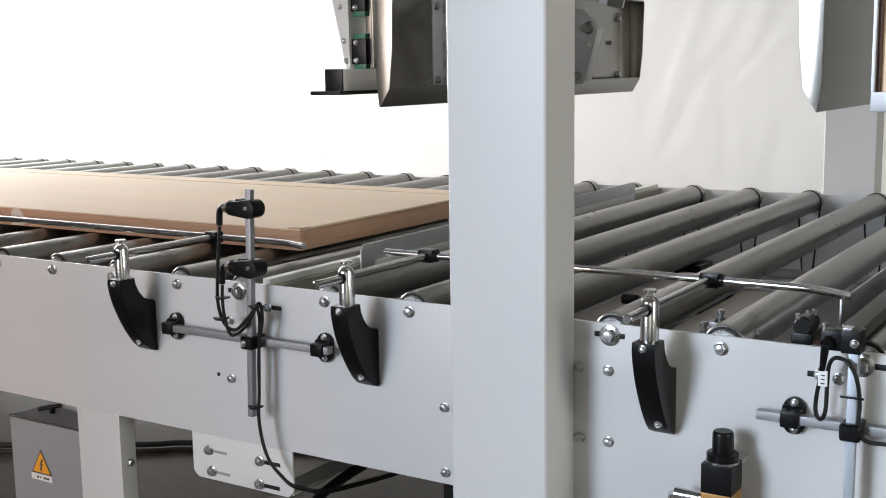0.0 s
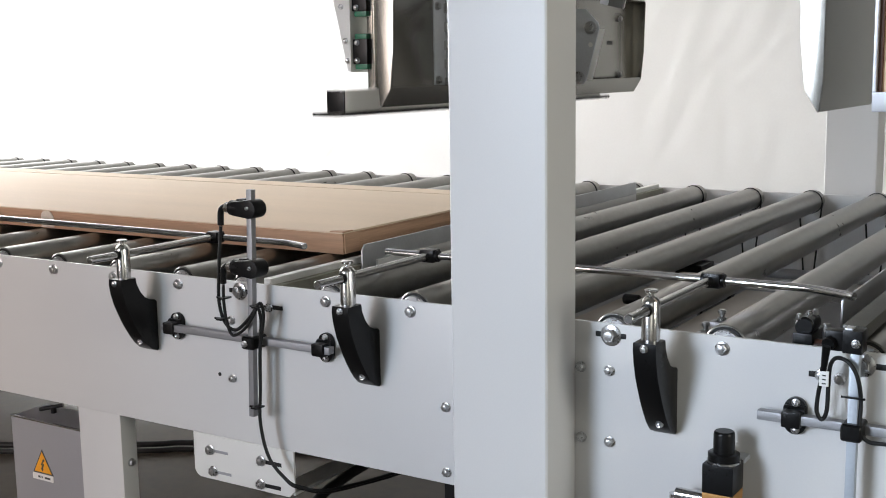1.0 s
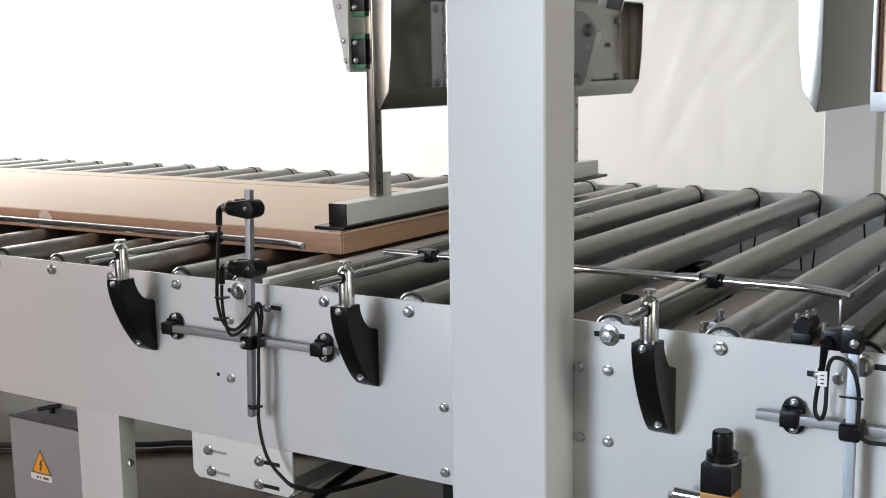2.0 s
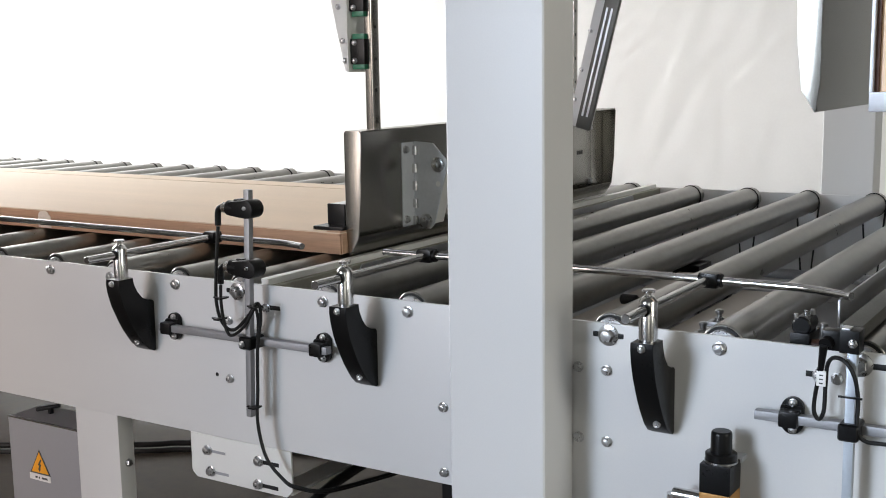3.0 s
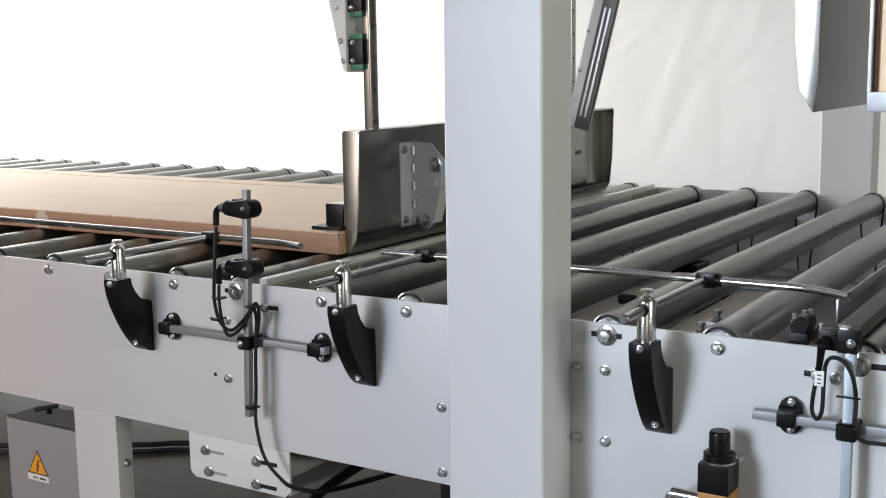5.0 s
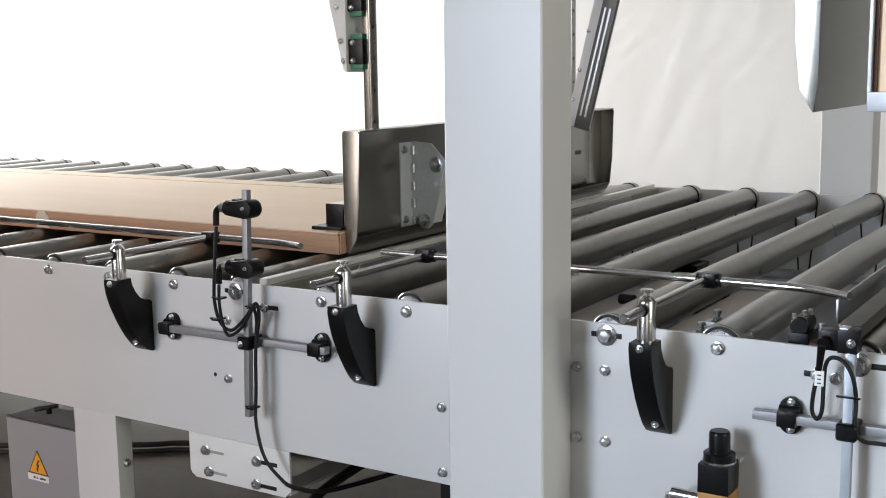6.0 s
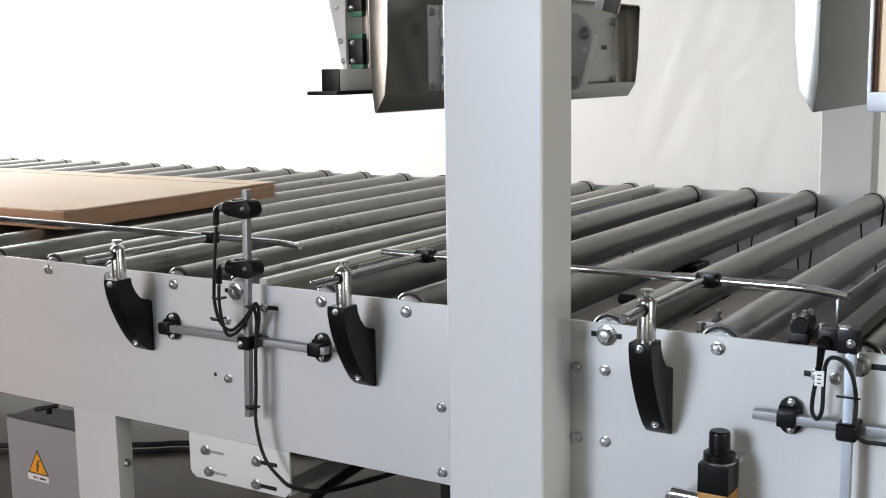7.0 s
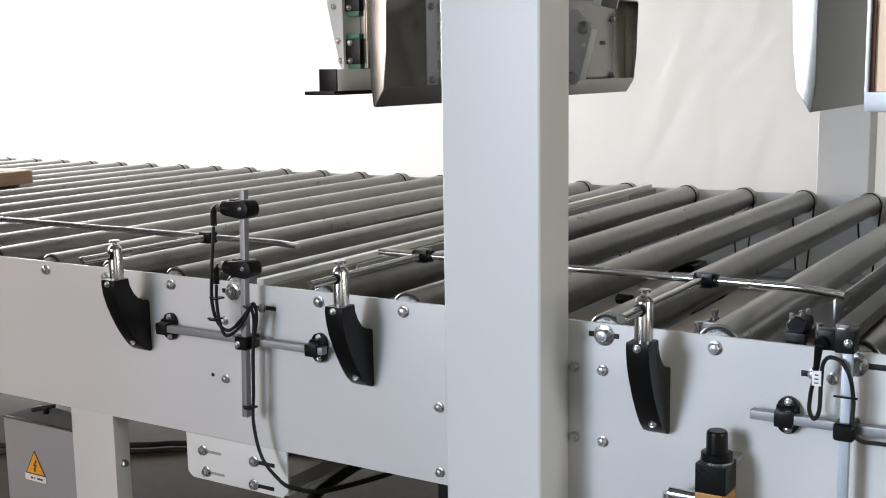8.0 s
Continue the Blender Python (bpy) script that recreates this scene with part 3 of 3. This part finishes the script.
# warning sign on the box
sign_m = pose(-0.745, 0.0612, ZP - 0.4515)
part("sign_border", bm_slab([(-0.031, -0.0175), (0.031, -0.0175), (0.0, 0.0345)], 0.0008, sign_m), INK, box, "black triangular sign border")
part("sign_field", bm_slab([(-0.0265, -0.0149), (0.0265, -0.0149), (0.0, 0.0295)], 0.0006, sign_m @ pose(0, -0.0006, 0)), YELLOW, box, "yellow sign field")
part("flash", bm_slab([(0.0035, 0.015), (-0.005, 0.001), (-0.0005, 0.0012), (-0.0035, -0.006), (-0.0055, -0.0055), (-0.001, -0.0125), (0.003, -0.007),
                       (0.0008, -0.0068), (0.0055, 0.004), (0.001, 0.0042), (0.0075, 0.013)], 0.0006, sign_m @ pose(0, -0.0011, 0)), INK, box)
part("sign_text_plate", bm_box(-0.778, -0.714, 0.0607, 0.0617, ZP - 0.4835, ZP - 0.4702, 0), LABEL, box)
for i, w in enumerate((0.006, 0.003, 0.009, 0.007)):
    part("text_bar", bm_box(-0.760 + 0.010 * i, -0.760 + 0.010 * i + w, 0.0601, 0.0608, ZP - 0.479, ZP - 0.475, 0), INK, box)
bm = bm_rod((-0.770, 0.118, ZP - 0.357), (-0.770, 0.118, ZP - 0.344), 0.006, 12)
bm_rod((-0.798, 0.104, ZP - 0.350), (-0.752, 0.128, ZP - 0.340), 0.0045, 12, chamfer=0.001, bm=bm)
part("lid_lever", bm, BLACK, box, "small black lid lever")

# ---- sensor stands ----
def bm_oval(w, h, depth, n=20):
    r = w / 2
    pts = []
    for i in range(n + 1):
        a = math.pi * i / n
        pts.append((r * math.cos(a), h / 2 - r + r * math.sin(a)))
    for i in range(n + 1):
        a = math.pi + math.pi * i / n
        pts.append((r * math.cos(a), -h / 2 + r + r * math.sin(a)))
    return bm_slab(pts, depth, pose(0, -depth, 0), 0.001)


def build_bar_clamp(parent, x, z):
    bm = bm_oval(0.028, 0.048, 0.008)
    bm_box(-0.012, 0.012, -0.030, -0.007, -0.0105, 0.0105, 0.004, bm=bm)
    bm_rod((-0.013, -0.010, 0.008), (0.013, -0.010, 0.008), 0.006, 14, bm=bm)
    bmesh.ops.transform(bm, matrix=pose(x, 0, z), verts=bm.verts)
    c = part("bar_clamp", bm, BLACK, parent, "black plastic bar clamp")
    for dz in (-0.0175, 0.0175):
        share("screw", SCREW, c, pose(x + 0.001, -0.0075, z + dz))


HOLDER = [(0.0065 + 0.0150 * math.cos(a), 0.0150 * math.sin(a)) for a in [radians(8 * i - 100) for i in range(26)]] + [(-0.026, 0.0115), (-0.030, 0.009), (-0.030, -0.009), (-0.026, -0.0115)]


def build_eye(parent, x, z):
    """A barrel sensor held on the upright, with its plug and cable."""
    s = part("sensor", bm_slab(HOLDER, 0.030, pose(0, -0.056, 0), 0.003), BLACK, parent, "black barrel light sensor")
    s.matrix_local = pose(x, 0, z)
    part("barrel", bm_rod((-0.040, -0.044, 0), (-0.018, -0.044, 0), 0.0125, 20, chamfer=0.003), BLACK, s)
    part("clamp_nut", bm_rod((-0.018, -0.022, 0.004), (-0.018, -0.048, 0.004), 0.0125, 6, chamfer=0.002), BLACK, s)
    part("nut", bm_rod((-0.050, -0.044, 0), (-0.040, -0.044, 0), 0.0088, 8, chamfer=0.001), BRIGHT, s, "zinc plug nut")
    bm = bm_path([(-0.049, -0.044, 0), (-0.056, -0.044, -0.001), (-0.0615, -0.044, -0.008), (-0.063, -0.044, -0.030)], 0.0054, 14)
    part("plug", bm, BLACK, s, "black elbow plug")
    share("screw", SCREW_SMALL, s, pose(0.006, -0.0555, 0.002))


stand = thing("sensor_stand", "square steel bars carrying two black light sensors on the side panel", "sensor stand")
part("crossbar", bm_box(-0.286, 0.084, -0.0260, -0.0120, ZP - 0.0962, ZP - 0.0845, 0.001), STEELBAR, stand, "grey square steel bar")
bm = bm_box(-0.0050, 0.0056, -0.0375, -0.0267, -0.190, 0.190, 0.001)
bmesh.ops.transform(bm, matrix=pose(-0.067, 0, ZP - 0.028, 0, 2.1), verts=bm.verts)
part("upright", bm, STEELBAR, stand, "upright square steel bar")
build_bar_clamp(stand, -0.267, ZP - 0.0905)
build_bar_clamp(stand, 0.063, ZP - 0.0905)
bm = bm_box(-0.083, -0.057, -0.046, -0.008, ZP - 0.102, ZP - 0.080, 0.006, 3)
part("cross_clamp", bm, BLACK, stand, "black cross clamp")
share("screw", SCREW, stand, pose(-0.074, -0.046, ZP - 0.092))
build_eye(stand, -0.054, ZP + 0.132)
build_eye(stand, -0.054, ZP + 0.035)


def cable(points, r, label):
    return solid("cable", bm_path([(x, y, ZP + z) for x, y, z in points], r, 10, smooth=7), RUBBER, label, "cable")


cable([(-0.117, -0.044, 0.100), (-0.121, -0.043, 0.075), (-0.130, -0.040, 0.020), (-0.134, -0.038, -0.030), (-0.124, -0.036, -0.064), (-0.100, -0.036, -0.073),
       (-0.065, -0.042, -0.048), (-0.043, -0.040, -0.022), (-0.040, -0.036, -0.045), (-0.050, -0.036, -0.100), (-0.053, -0.036, -0.170), (-0.056, -0.036, -0.225),
       (-0.044, -0.034, -0.280), (-0.018, -0.030, -0.312), (0.012, -0.020, -0.330), (0.05, 0.05, -0.345), (0.09, 0.35, -0.36), (0.08, 0.9, -0.37)], 0.0029, "thin black sensor cable looped down the panel")
cable([(-0.117, -0.044, 0.003), (-0.119, -0.043, -0.025), (-0.117, -0.040, -0.060), (-0.104, -0.040, -0.082), (-0.072, -0.043, -0.064), (-0.047, -0.045, -0.032),
       (-0.043, -0.047, -0.024), (-0.044, -0.038, -0.050), (-0.053, -0.0325, -0.100), (-0.0560, -0.0325, -0.170), (-0.0590, -0.0325, -0.225),
       (-0.0465, -0.0305, -0.282), (-0.020, -0.0265, -0.315), (0.010, -0.016, -0.334), (0.045, 0.06, -0.352), (0.085, 0.36, -0.368), (0.07, 0.9, -0.378)], 0.0027, "thin black sensor cable looped down the panel")
for x, z in ((-0.056, -0.198), (-0.046, -0.028), (-0.125, -0.056), (-0.119, -0.020)):
    bm = bm_box(x - 0.007, x + 0.006, -0.0505, -0.030, ZP + z - 0.0015, ZP + z + 0.0015, 0.0006)
    bm_box(x - 0.016, x - 0.006, -0.044, -0.040, ZP + z - 0.001, ZP + z + 0.0015, 0, bm=bm)
    solid("cable_tie", bm, BLACK, "black plastic cable tie round the sensor cable", "cable tie")

stand2 = thing("sensor_stand", "square steel bars carrying a black block sensor on the side panel", "sensor stand")
part("crossbar", bm_box(0.768, 1.35, -0.0260, -0.0120, ZP - 0.0962, ZP - 0.0845, 0.001), STEELBAR, stand2, "grey square steel bar")
part("upright", bm_box(0.8815, 0.8930, -0.0385, -0.0267, ZP - 0.62, ZP + 0.006, 0.001), BLUE_ZINC, stand2, "upright square steel bar")
build_bar_clamp(stand2, 0.811, ZP - 0.0905)
part("cross_clamp", bm_box(0.875, 0.900, -0.046, -0.008, ZP - 0.102, ZP - 0.080, 0.006, 3), BLACK, stand2, "black cross clamp")
head = part("sensor_block", bm_box(0.873, 0.896, -0.042, -0.014, ZP + 0.006, ZP + 0.034, 0.0015), BLACK, stand2, "black block light sensor")
share("screw", SCREW, head, pose(0.889, -0.042, ZP + 0.019))
part("sensor_nose", bm_box(0.850, 0.873, -0.037, -0.012, ZP + 0.006, ZP + 0.031, 0.004), BLACK, stand2)
part("lens", bm_rod((0.858, -0.037, ZP + 0.017), (0.857, -0.044, ZP + 0.015), 0.008, 20), BLACK, stand2)
part("sensor_lid", bm_box(0.874, 0.884, -0.038, -0.020, ZP + 0.034, ZP + 0.036, 0.0008), GALV, stand2)
part("plug", bm_rod((0.856, -0.046, ZP + 0.014), (0.852, -0.040, ZP - 0.018), 0.0052, 14, r2=0.0036), BLACK, stand2, "black cable plug")
part("sensor_arm", bm_box(0.866, 0.892, -0.010, 1.10, ZP + 0.0165, ZP + 0.034, 0.001), DARK_RAIL, stand2, "dark grey sensor rail")
part("strip", bm_box(0.828, 0.831, 0.14, 1.60, ZP - 0.02, ZP + 0.034, 0.0006), GALV, stand2)
cable([(0.850, -0.040, -0.016), (0.849, -0.036, -0.030), (0.845, -0.033, -0.050), (0.844, -0.033, -0.072), (0.850, -0.033, -0.082), (0.856, -0.034, -0.070), (0.857, -0.034, -0.035),
       (0.859, -0.036, -0.012), (0.867, -0.040, -0.001), (0.882, -0.046, -0.003), (0.893, -0.046, -0.020), (0.897, -0.040, -0.050), (0.897, -0.040, -0.085), (0.906, -0.036, -0.100),
       (0.93, -0.034, -0.101), (1.0, -0.034, -0.100), (1.2, -0.034, -0.101)], 0.0026, "thin black sensor cable with a white tag")
tag = solid("cable_tag", bm_box(0.8475, 0.8585, -0.0415, -0.0385, ZP - 0.038, ZP - 0.019, 0.0006), LABEL, "small white tag on the sensor cable", "tag")
for i in range(3):
    part("text_bar", bm_box(0.8510, 0.8555, -0.0421, -0.0415, ZP - 0.0350 + 0.005 * i, ZP - 0.0335 + 0.005 * i, 0), INK, tag)
solid("cable_tie", bm_box(0.875, 0.903, -0.047, -0.044, ZP - 0.0475, ZP - 0.045, 0.0006), BLACK, "black plastic cable tie round the upright bar", "cable tie")


# ---- air regulator ----
def build_regulator():
    a = thing("air_regulator", "black and bronze compressed air regulator with a dial", "air regulator", pose(0.7320, -0.042, ZP - 0.0095))
    bm = bmesh.new()
    rows = []
    for z, r in ((-0.147, 0.0150), (-0.119, 0.0147), (-0.116, 0.0140), (-0.1145, 0.0125)):
        rows.append([bm.verts.new(((r + 0.0003 * (i % 2)) * math.cos(i * math.tau / 48), (r + 0.0003 * (i % 2)) * math.sin(i * math.tau / 48), z)) for i in range(48)])
    for lo, hi in zip(rows, rows[1:]):
        for i in range(48):
            bm.faces.new((lo[i], lo[(i + 1) % 48], hi[(i + 1) % 48], hi[i]))
    bm.faces.new(rows[-1])
    part("knob", bm, BLACK, a, "ribbed black plastic knob")
    bm = bmesh.new()
    lathe(bm, [(-0.157, 0.0225), (-0.147, 0.0225), (-0.146, 0.021)], 30)
    part("collar", bm, BLACK, a)
    bm = bmesh.new()
    lathe(bm, [(-0.1595, 0.0238), (-0.157, 0.0238)], 30)
    part("ring", bm, ZINC, a, "bright retaining ring")
    part("bonnet", bm_box(-0.0235, 0.0215, -0.024, 0.024, -0.202, -0.1595, 0.002), BLACK, a)
    part("body", bm_box(-0.0235, 0.0215, -0.024, 0.024, -0.30, -0.202, 0.003), BRASS, a, "bronze coloured body")
    bm = bmesh.new()
    out = pose(-0.006, -0.024, -0.234, 90)
    lathe(bm, [(0, 0.018), (0.010, 0.021), (0.014, 0.0215), (0.0145, 0.0185), (0.012, 0.018)], 32, out)
    dial = part("dial_case", bm, ZINC, a)
    bm = bmesh.new()
    lathe(bm, [(0.0118, 0.018), (0.0125, 0.018)], 32, out)
    part("dial", bm, LABEL, dial)
    for x0, x1 in ((-0.072, -0.0235), (0.0215, 0.06)):
        bm = bm_rod((x0, 0.004, -0.222), (x1, 0.004, -0.222), 0.0095, 20, chamfer=0.001)
        bm_rod((x0 if x0 < -0.05 else x1, 0.004, -0.222), (x0 if x0 < -0.05 else x1, 0.004, -0.231), 0.0095, 20, bm=bm)
        part("pipe_fitting", bm, BRIGHT, a, "bright pipe fitting")
    for x in (-0.062, -0.047):
        part("stub", bm_rod((x, 0.004, -0.228), (x, 0.004, -0.29), 0.005, 14), BRIGHT, a)
    part("mount", bm_box(-0.018, 0.024, 0.02, 0.0460, -0.165, -0.158, 0.001), GALV, a)
    for o in a.children_recursive:
        o.data.transform(Matrix.Diagonal((0.9, 0.9, 0.9, 1)))
    return a


build_regulator()

# ---- under the conveyor ----
bracket_low = thing("mount_plate", "white folded steel mounting plate bolted under the side panel", "mounting plate")
bm = bm_slab([(-0.234, -0.362), (-0.030, -0.3625), (-0.017, -0.350), (-0.018, -0.2805), (-0.247, -0.2805), (-0.247, -0.350), (-0.243, -0.356)], 0.004, pose(0, 0.0, ZP), 0.0006)
bm_box(-0.066, -0.0205, 0.004, 0.62, ZP - 0.359, ZP - 0.354, 0.0006, bm=bm)
bm_box(-0.235, -0.190, 0.004, 0.62, ZP - 0.359, ZP - 0.354, 0.0006, bm=bm)
part("plate", bm, PAINT_WHITE, bracket_low)
for x, z in ((-0.207, -0.308), (-0.201, -0.346), (-0.089, -0.308), (-0.092, -0.350)):
    share("bolt", BOLT, bracket_low, pose(x, 0.0, ZP + z, 0, 40 * x))
    if x > -0.1:
        part("slot", bm_box(x + 0.004, x + 0.044, -0.0006, 0.001, ZP + z - 0.0045, ZP + z + 0.0025, 0.0005), RUBBER, bracket_low)
    else:
        part("slot", bm_box(x + 0.008, x + 0.041, -0.0006, 0.001, ZP + z - 0.0035, ZP + z + 0.0015, 0.0005), CABINET, bracket_low)
part("leg", bm_box(0.268, 0.310, 0.02, 0.06, 0, ZP - 0.2735, 0.002), BLACK, conveyor, "black leg")
solid("hose", bm_path([(-0.004, 0.012, ZP - 0.385), (-0.006, 0.09, ZP - 0.366), (-0.010, 0.25, ZP - 0.358), (-0.012, 0.60, ZP - 0.362), (-0.03, 1.2, ZP - 0.40), (-0.1, 1.5, 0.014)], 0.009, 12), RUBBER, "black hose along the mounting plate down to the floor", "hose")
hose = [(-2.6, 0.42, 0.013), (-2.0, 0.66, 0.013), (-1.459, 0.964, 0.013), (-1.317, 1.063, 0.013), (-0.9, 1.24, 0.013), (0.4, 1.40, 0.013)]
solid("hose", bm_path(hose, 0.009, 12), RUBBER, "thick black hose lying on the floor", "hose")
solid("hose", bm_path([(x + 0.035, y - 0.034, z - 0.005) for x, y, z in hose], 0.008, 12), RUBBER, "black hose lying on the floor", "hose")
solid("drive_shaft", bm_rod((-4.1, 1.668, ZP - 0.215), (2.3, 1.668, ZP - 0.215), 0.014, 16), CABINET, "dark steel drive shaft under the rollers", "shaft")
part("shaft_plate", bm_box(-4.1, 2.3, 1.60, WIDE - 0.04, ZP - 0.2735, ZP - 0.268, 0), CABINET, conveyor)

# added dark plate keeps the bright backdrop from showing between the rollers
part("belly_plate", bm_box(-4.1, 2.3, 0.046, 1.60, ZP - 0.2735, ZP - 0.2695, 0), CABINET, conveyor, "dark steel plate added under the rollers to darken their gaps")


def build_motor(x, y, z):
    m = thing("drive_motor", "dark geared motor mounted under the rollers", "motor", pose(x, y, z))
    bm = bm_rod((0, -0.10, 0), (0, 0.10, 0), 0.045, 28, chamfer=0.006)
    for i in range(16):
        a = i * math.tau / 16
        bm_rod((0.045 * math.cos(a), -0.075, 0.045 * math.sin(a)), (0.045 * math.cos(a), 0.075, 0.045 * math.sin(a)), 0.004, 6, bm=bm)
    part("body", bm, BLACK, m)
    part("fan_cover", bm_rod((0, 0.10, 0), (0, 0.14, 0), 0.050, 28, chamfer=0.008), BLACK, m)
    part("gearbox", bm_box(-0.045, 0.045, -0.17, -0.10, -0.055, 0.05, 0.010, 3), CABINET, m)
    part("terminal_box", bm_box(-0.03, 0.03, -0.04, 0.04, 0.044, 0.075, 0.004), BLACK, m)
    part("foot", bm_box(-0.05, 0.05, -0.08, 0.08, ZP - 0.2695 - z, -0.035, 0.003), CABINET, m)
    return m


build_motor(0.33, 0.95, ZP - 0.15)
# cross plate, fittings and valve seen between the rollers
tie = thing("cross_plate", "flat primed steel cross plate below the rollers", "plate")
part("plate", bm_box(0.594, 0.676, 0.0065, 0.47, ZP - 0.036, ZP - 0.030, 0.001), TAN, tie)
part("edge", bm_box(0.594, 0.598, 0.0065, 0.47, ZP - 0.075, ZP - 0.036, 0.001), TAN, tie)
for x, y in ((0.655, 0.100), (0.648, 0.19)):
    f = thing("pipe_nipple", "small steel grease nipple on the cross plate", "fitting", pose(x, y, ZP - 0.030))
    bm = bmesh.new()
    lathe(bm, [(0, 0.011), (0.006, 0.011), (0.006, 0.007), (0.012, 0.007), (0.013, 0.004), (0.018, 0.004), (0.0185, 0.006), (0.022, 0.006), (0.024, 0.004)], 12)
    part("nipple", bm, ZINC, f)
    part("base", bm_box(-0.016, 0.016, -0.014, 0.014, 0, 0.006, 0.001), GALV, f)
mid = thing("cross_plate", "slotted primed steel cross plate below the rollers", "plate")
part("plate", bm_box(0.424, 0.520, 0.0065, 0.62, ZP - 0.042, ZP - 0.036, 0.001), TAN, mid)
part("slot", bm_box(0.466, 0.482, 0.16, 0.215, ZP - 0.0362, ZP - 0.0352, 0.0004), RUBBER, mid)
elbow = thing("air_elbow", "black plastic push-in air elbow on the cross plate", "fitting", pose(0.478, 0.26, ZP - 0.036))
part("stem", bm_rod((0, 0, 0), (0, 0, 0.020), 0.007, 14), BLACK, elbow)
part("arm", bm_rod((-0.016, 0, 0.016), (0.012, 0, 0.016), 0.0085, 14, chamfer=0.002), BLACK, elbow)
part("tube", bm_path([(0.012, 0, 0.016), (0.022, 0.03, 0.014), (0.026, 0.10, 0.006), (0.026, 0.35, 0.004)], 0.004, 10), RUBBER, elbow)
low = thing("cross_plate", "dark flat steel cross plate below the rollers", "plate")
part("plate", bm_box(0.255, 0.345, 0.0065, 1.715, ZP - 0.066, ZP - 0.060, 0.001), CABINET, low)
for y in (0.10, 0.17):
    f = thing("pipe_nipple", "small steel nipple on the dark plate", "fitting", pose(0.30, y, ZP - 0.060))
    bm = bmesh.new()
    lathe(bm, [(0, 0.011), (0.012, 0.011), (0.012, 0.006), (0.030, 0.006), (0.032, 0.009), (0.036, 0.009), (0.038, 0.005)], 12)
    part("nipple", bm, ZINC, f)
valve = thing("air_valve", "black pneumatic valve with bright screws between the rollers", "valve", pose(0.806, 0.060, ZP - 0.045))
part("body", bm_box(-0.013, 0.013, -0.026, 0.026, 0, 0.052, 0.003), BLACK, valve)
bm = bm_rod((0.0, -0.020, 0.060), (0.0, 0.020, 0.060), 0.0125, 18, chamfer=0.002)
part("head", bm, BLACK, valve)
for x, y, z in ((-0.007, -0.018, 0.068), (0.002, -0.004, 0.070), (0.007, 0.010, 0.070)):
    part("screw", bm_rod((x, y, z), (x, y, z + 0.008), 0.0034, 12, chamfer=0.001), ZINC, valve)
part("port", bm_rod((0.012, -0.014, 0.036), (0.026, -0.014, 0.036), 0.008, 16, chamfer=0.001), BROWN, valve)
part("nipple", bm_rod((0.027, -0.014, 0.02), (0.027, -0.014, 0.066), 0.005, 12, chamfer=0.001), ZINC, valve)
part("support", bm_box(-0.016, 0.016, -0.049, -0.02, -0.03, 0, 0.001), CABINET, valve)


def motions():
    def lift(z, x=0.0):
        return pose(x, 0, z)

    def slide(rows, make):
        return [(t, make(v)) for t, v in rows]

    walk(press, slide([(0, .249), (.8, .249), (.9, .244), (1.0, .210), (1.1, .170), (1.2, .108), (1.3, .052), (1.4, .009), (1.5, 0), (1.7, 0), (4, 0), (6.1, 0),
                       (6.2, .033), (6.3, .117), (6.4, .207), (6.5, .238), (6.6, .248), (6.7, .249), (8, .249)], lift))

    def tray(s):
        return pose(-0.085 + 0.073 * s, 0.263, ZP + 0.010 + 0.273 * s)

    walk(pusher, slide([(0, 1), (1.7, 1), (1.95, 1), (2.05, .96), (2.15, .84), (2.3, .52), (2.45, .2), (2.55, .05), (2.65, 0), (4, 0), (6.3, 0), (6.4, .07), (6.5, .18), (6.6, .34),
                        (6.7, .53), (6.8, .74), (6.9, .89), (7.0, .96), (7.2, 1), (8, 1)], tray))
    walk(gate, slide([(0, 0), (1.7, 0), (1.75, 0), (1.95, -.036), (2.1, -.036), (8, -.036)], lift))
    walk(carton, slide([(0, -.183), (.1, -.150), (.2, -.112), (.3, -.092), (.4, -.086), (.5, -.0856), (1.5, -.0856), (6.1, -.0856), (6.2, -.094), (6.3, -.140), (6.4, -.22), (6.5, -.31), (6.6, -.41), (6.7, -.515),
                        (6.8, -.625), (6.9, -.73), (7.2, -1.045), (7.5, -1.335), (8.0, -1.812)], lambda x: pose(x, 0.242, ZP + 0.0135)))


motions()
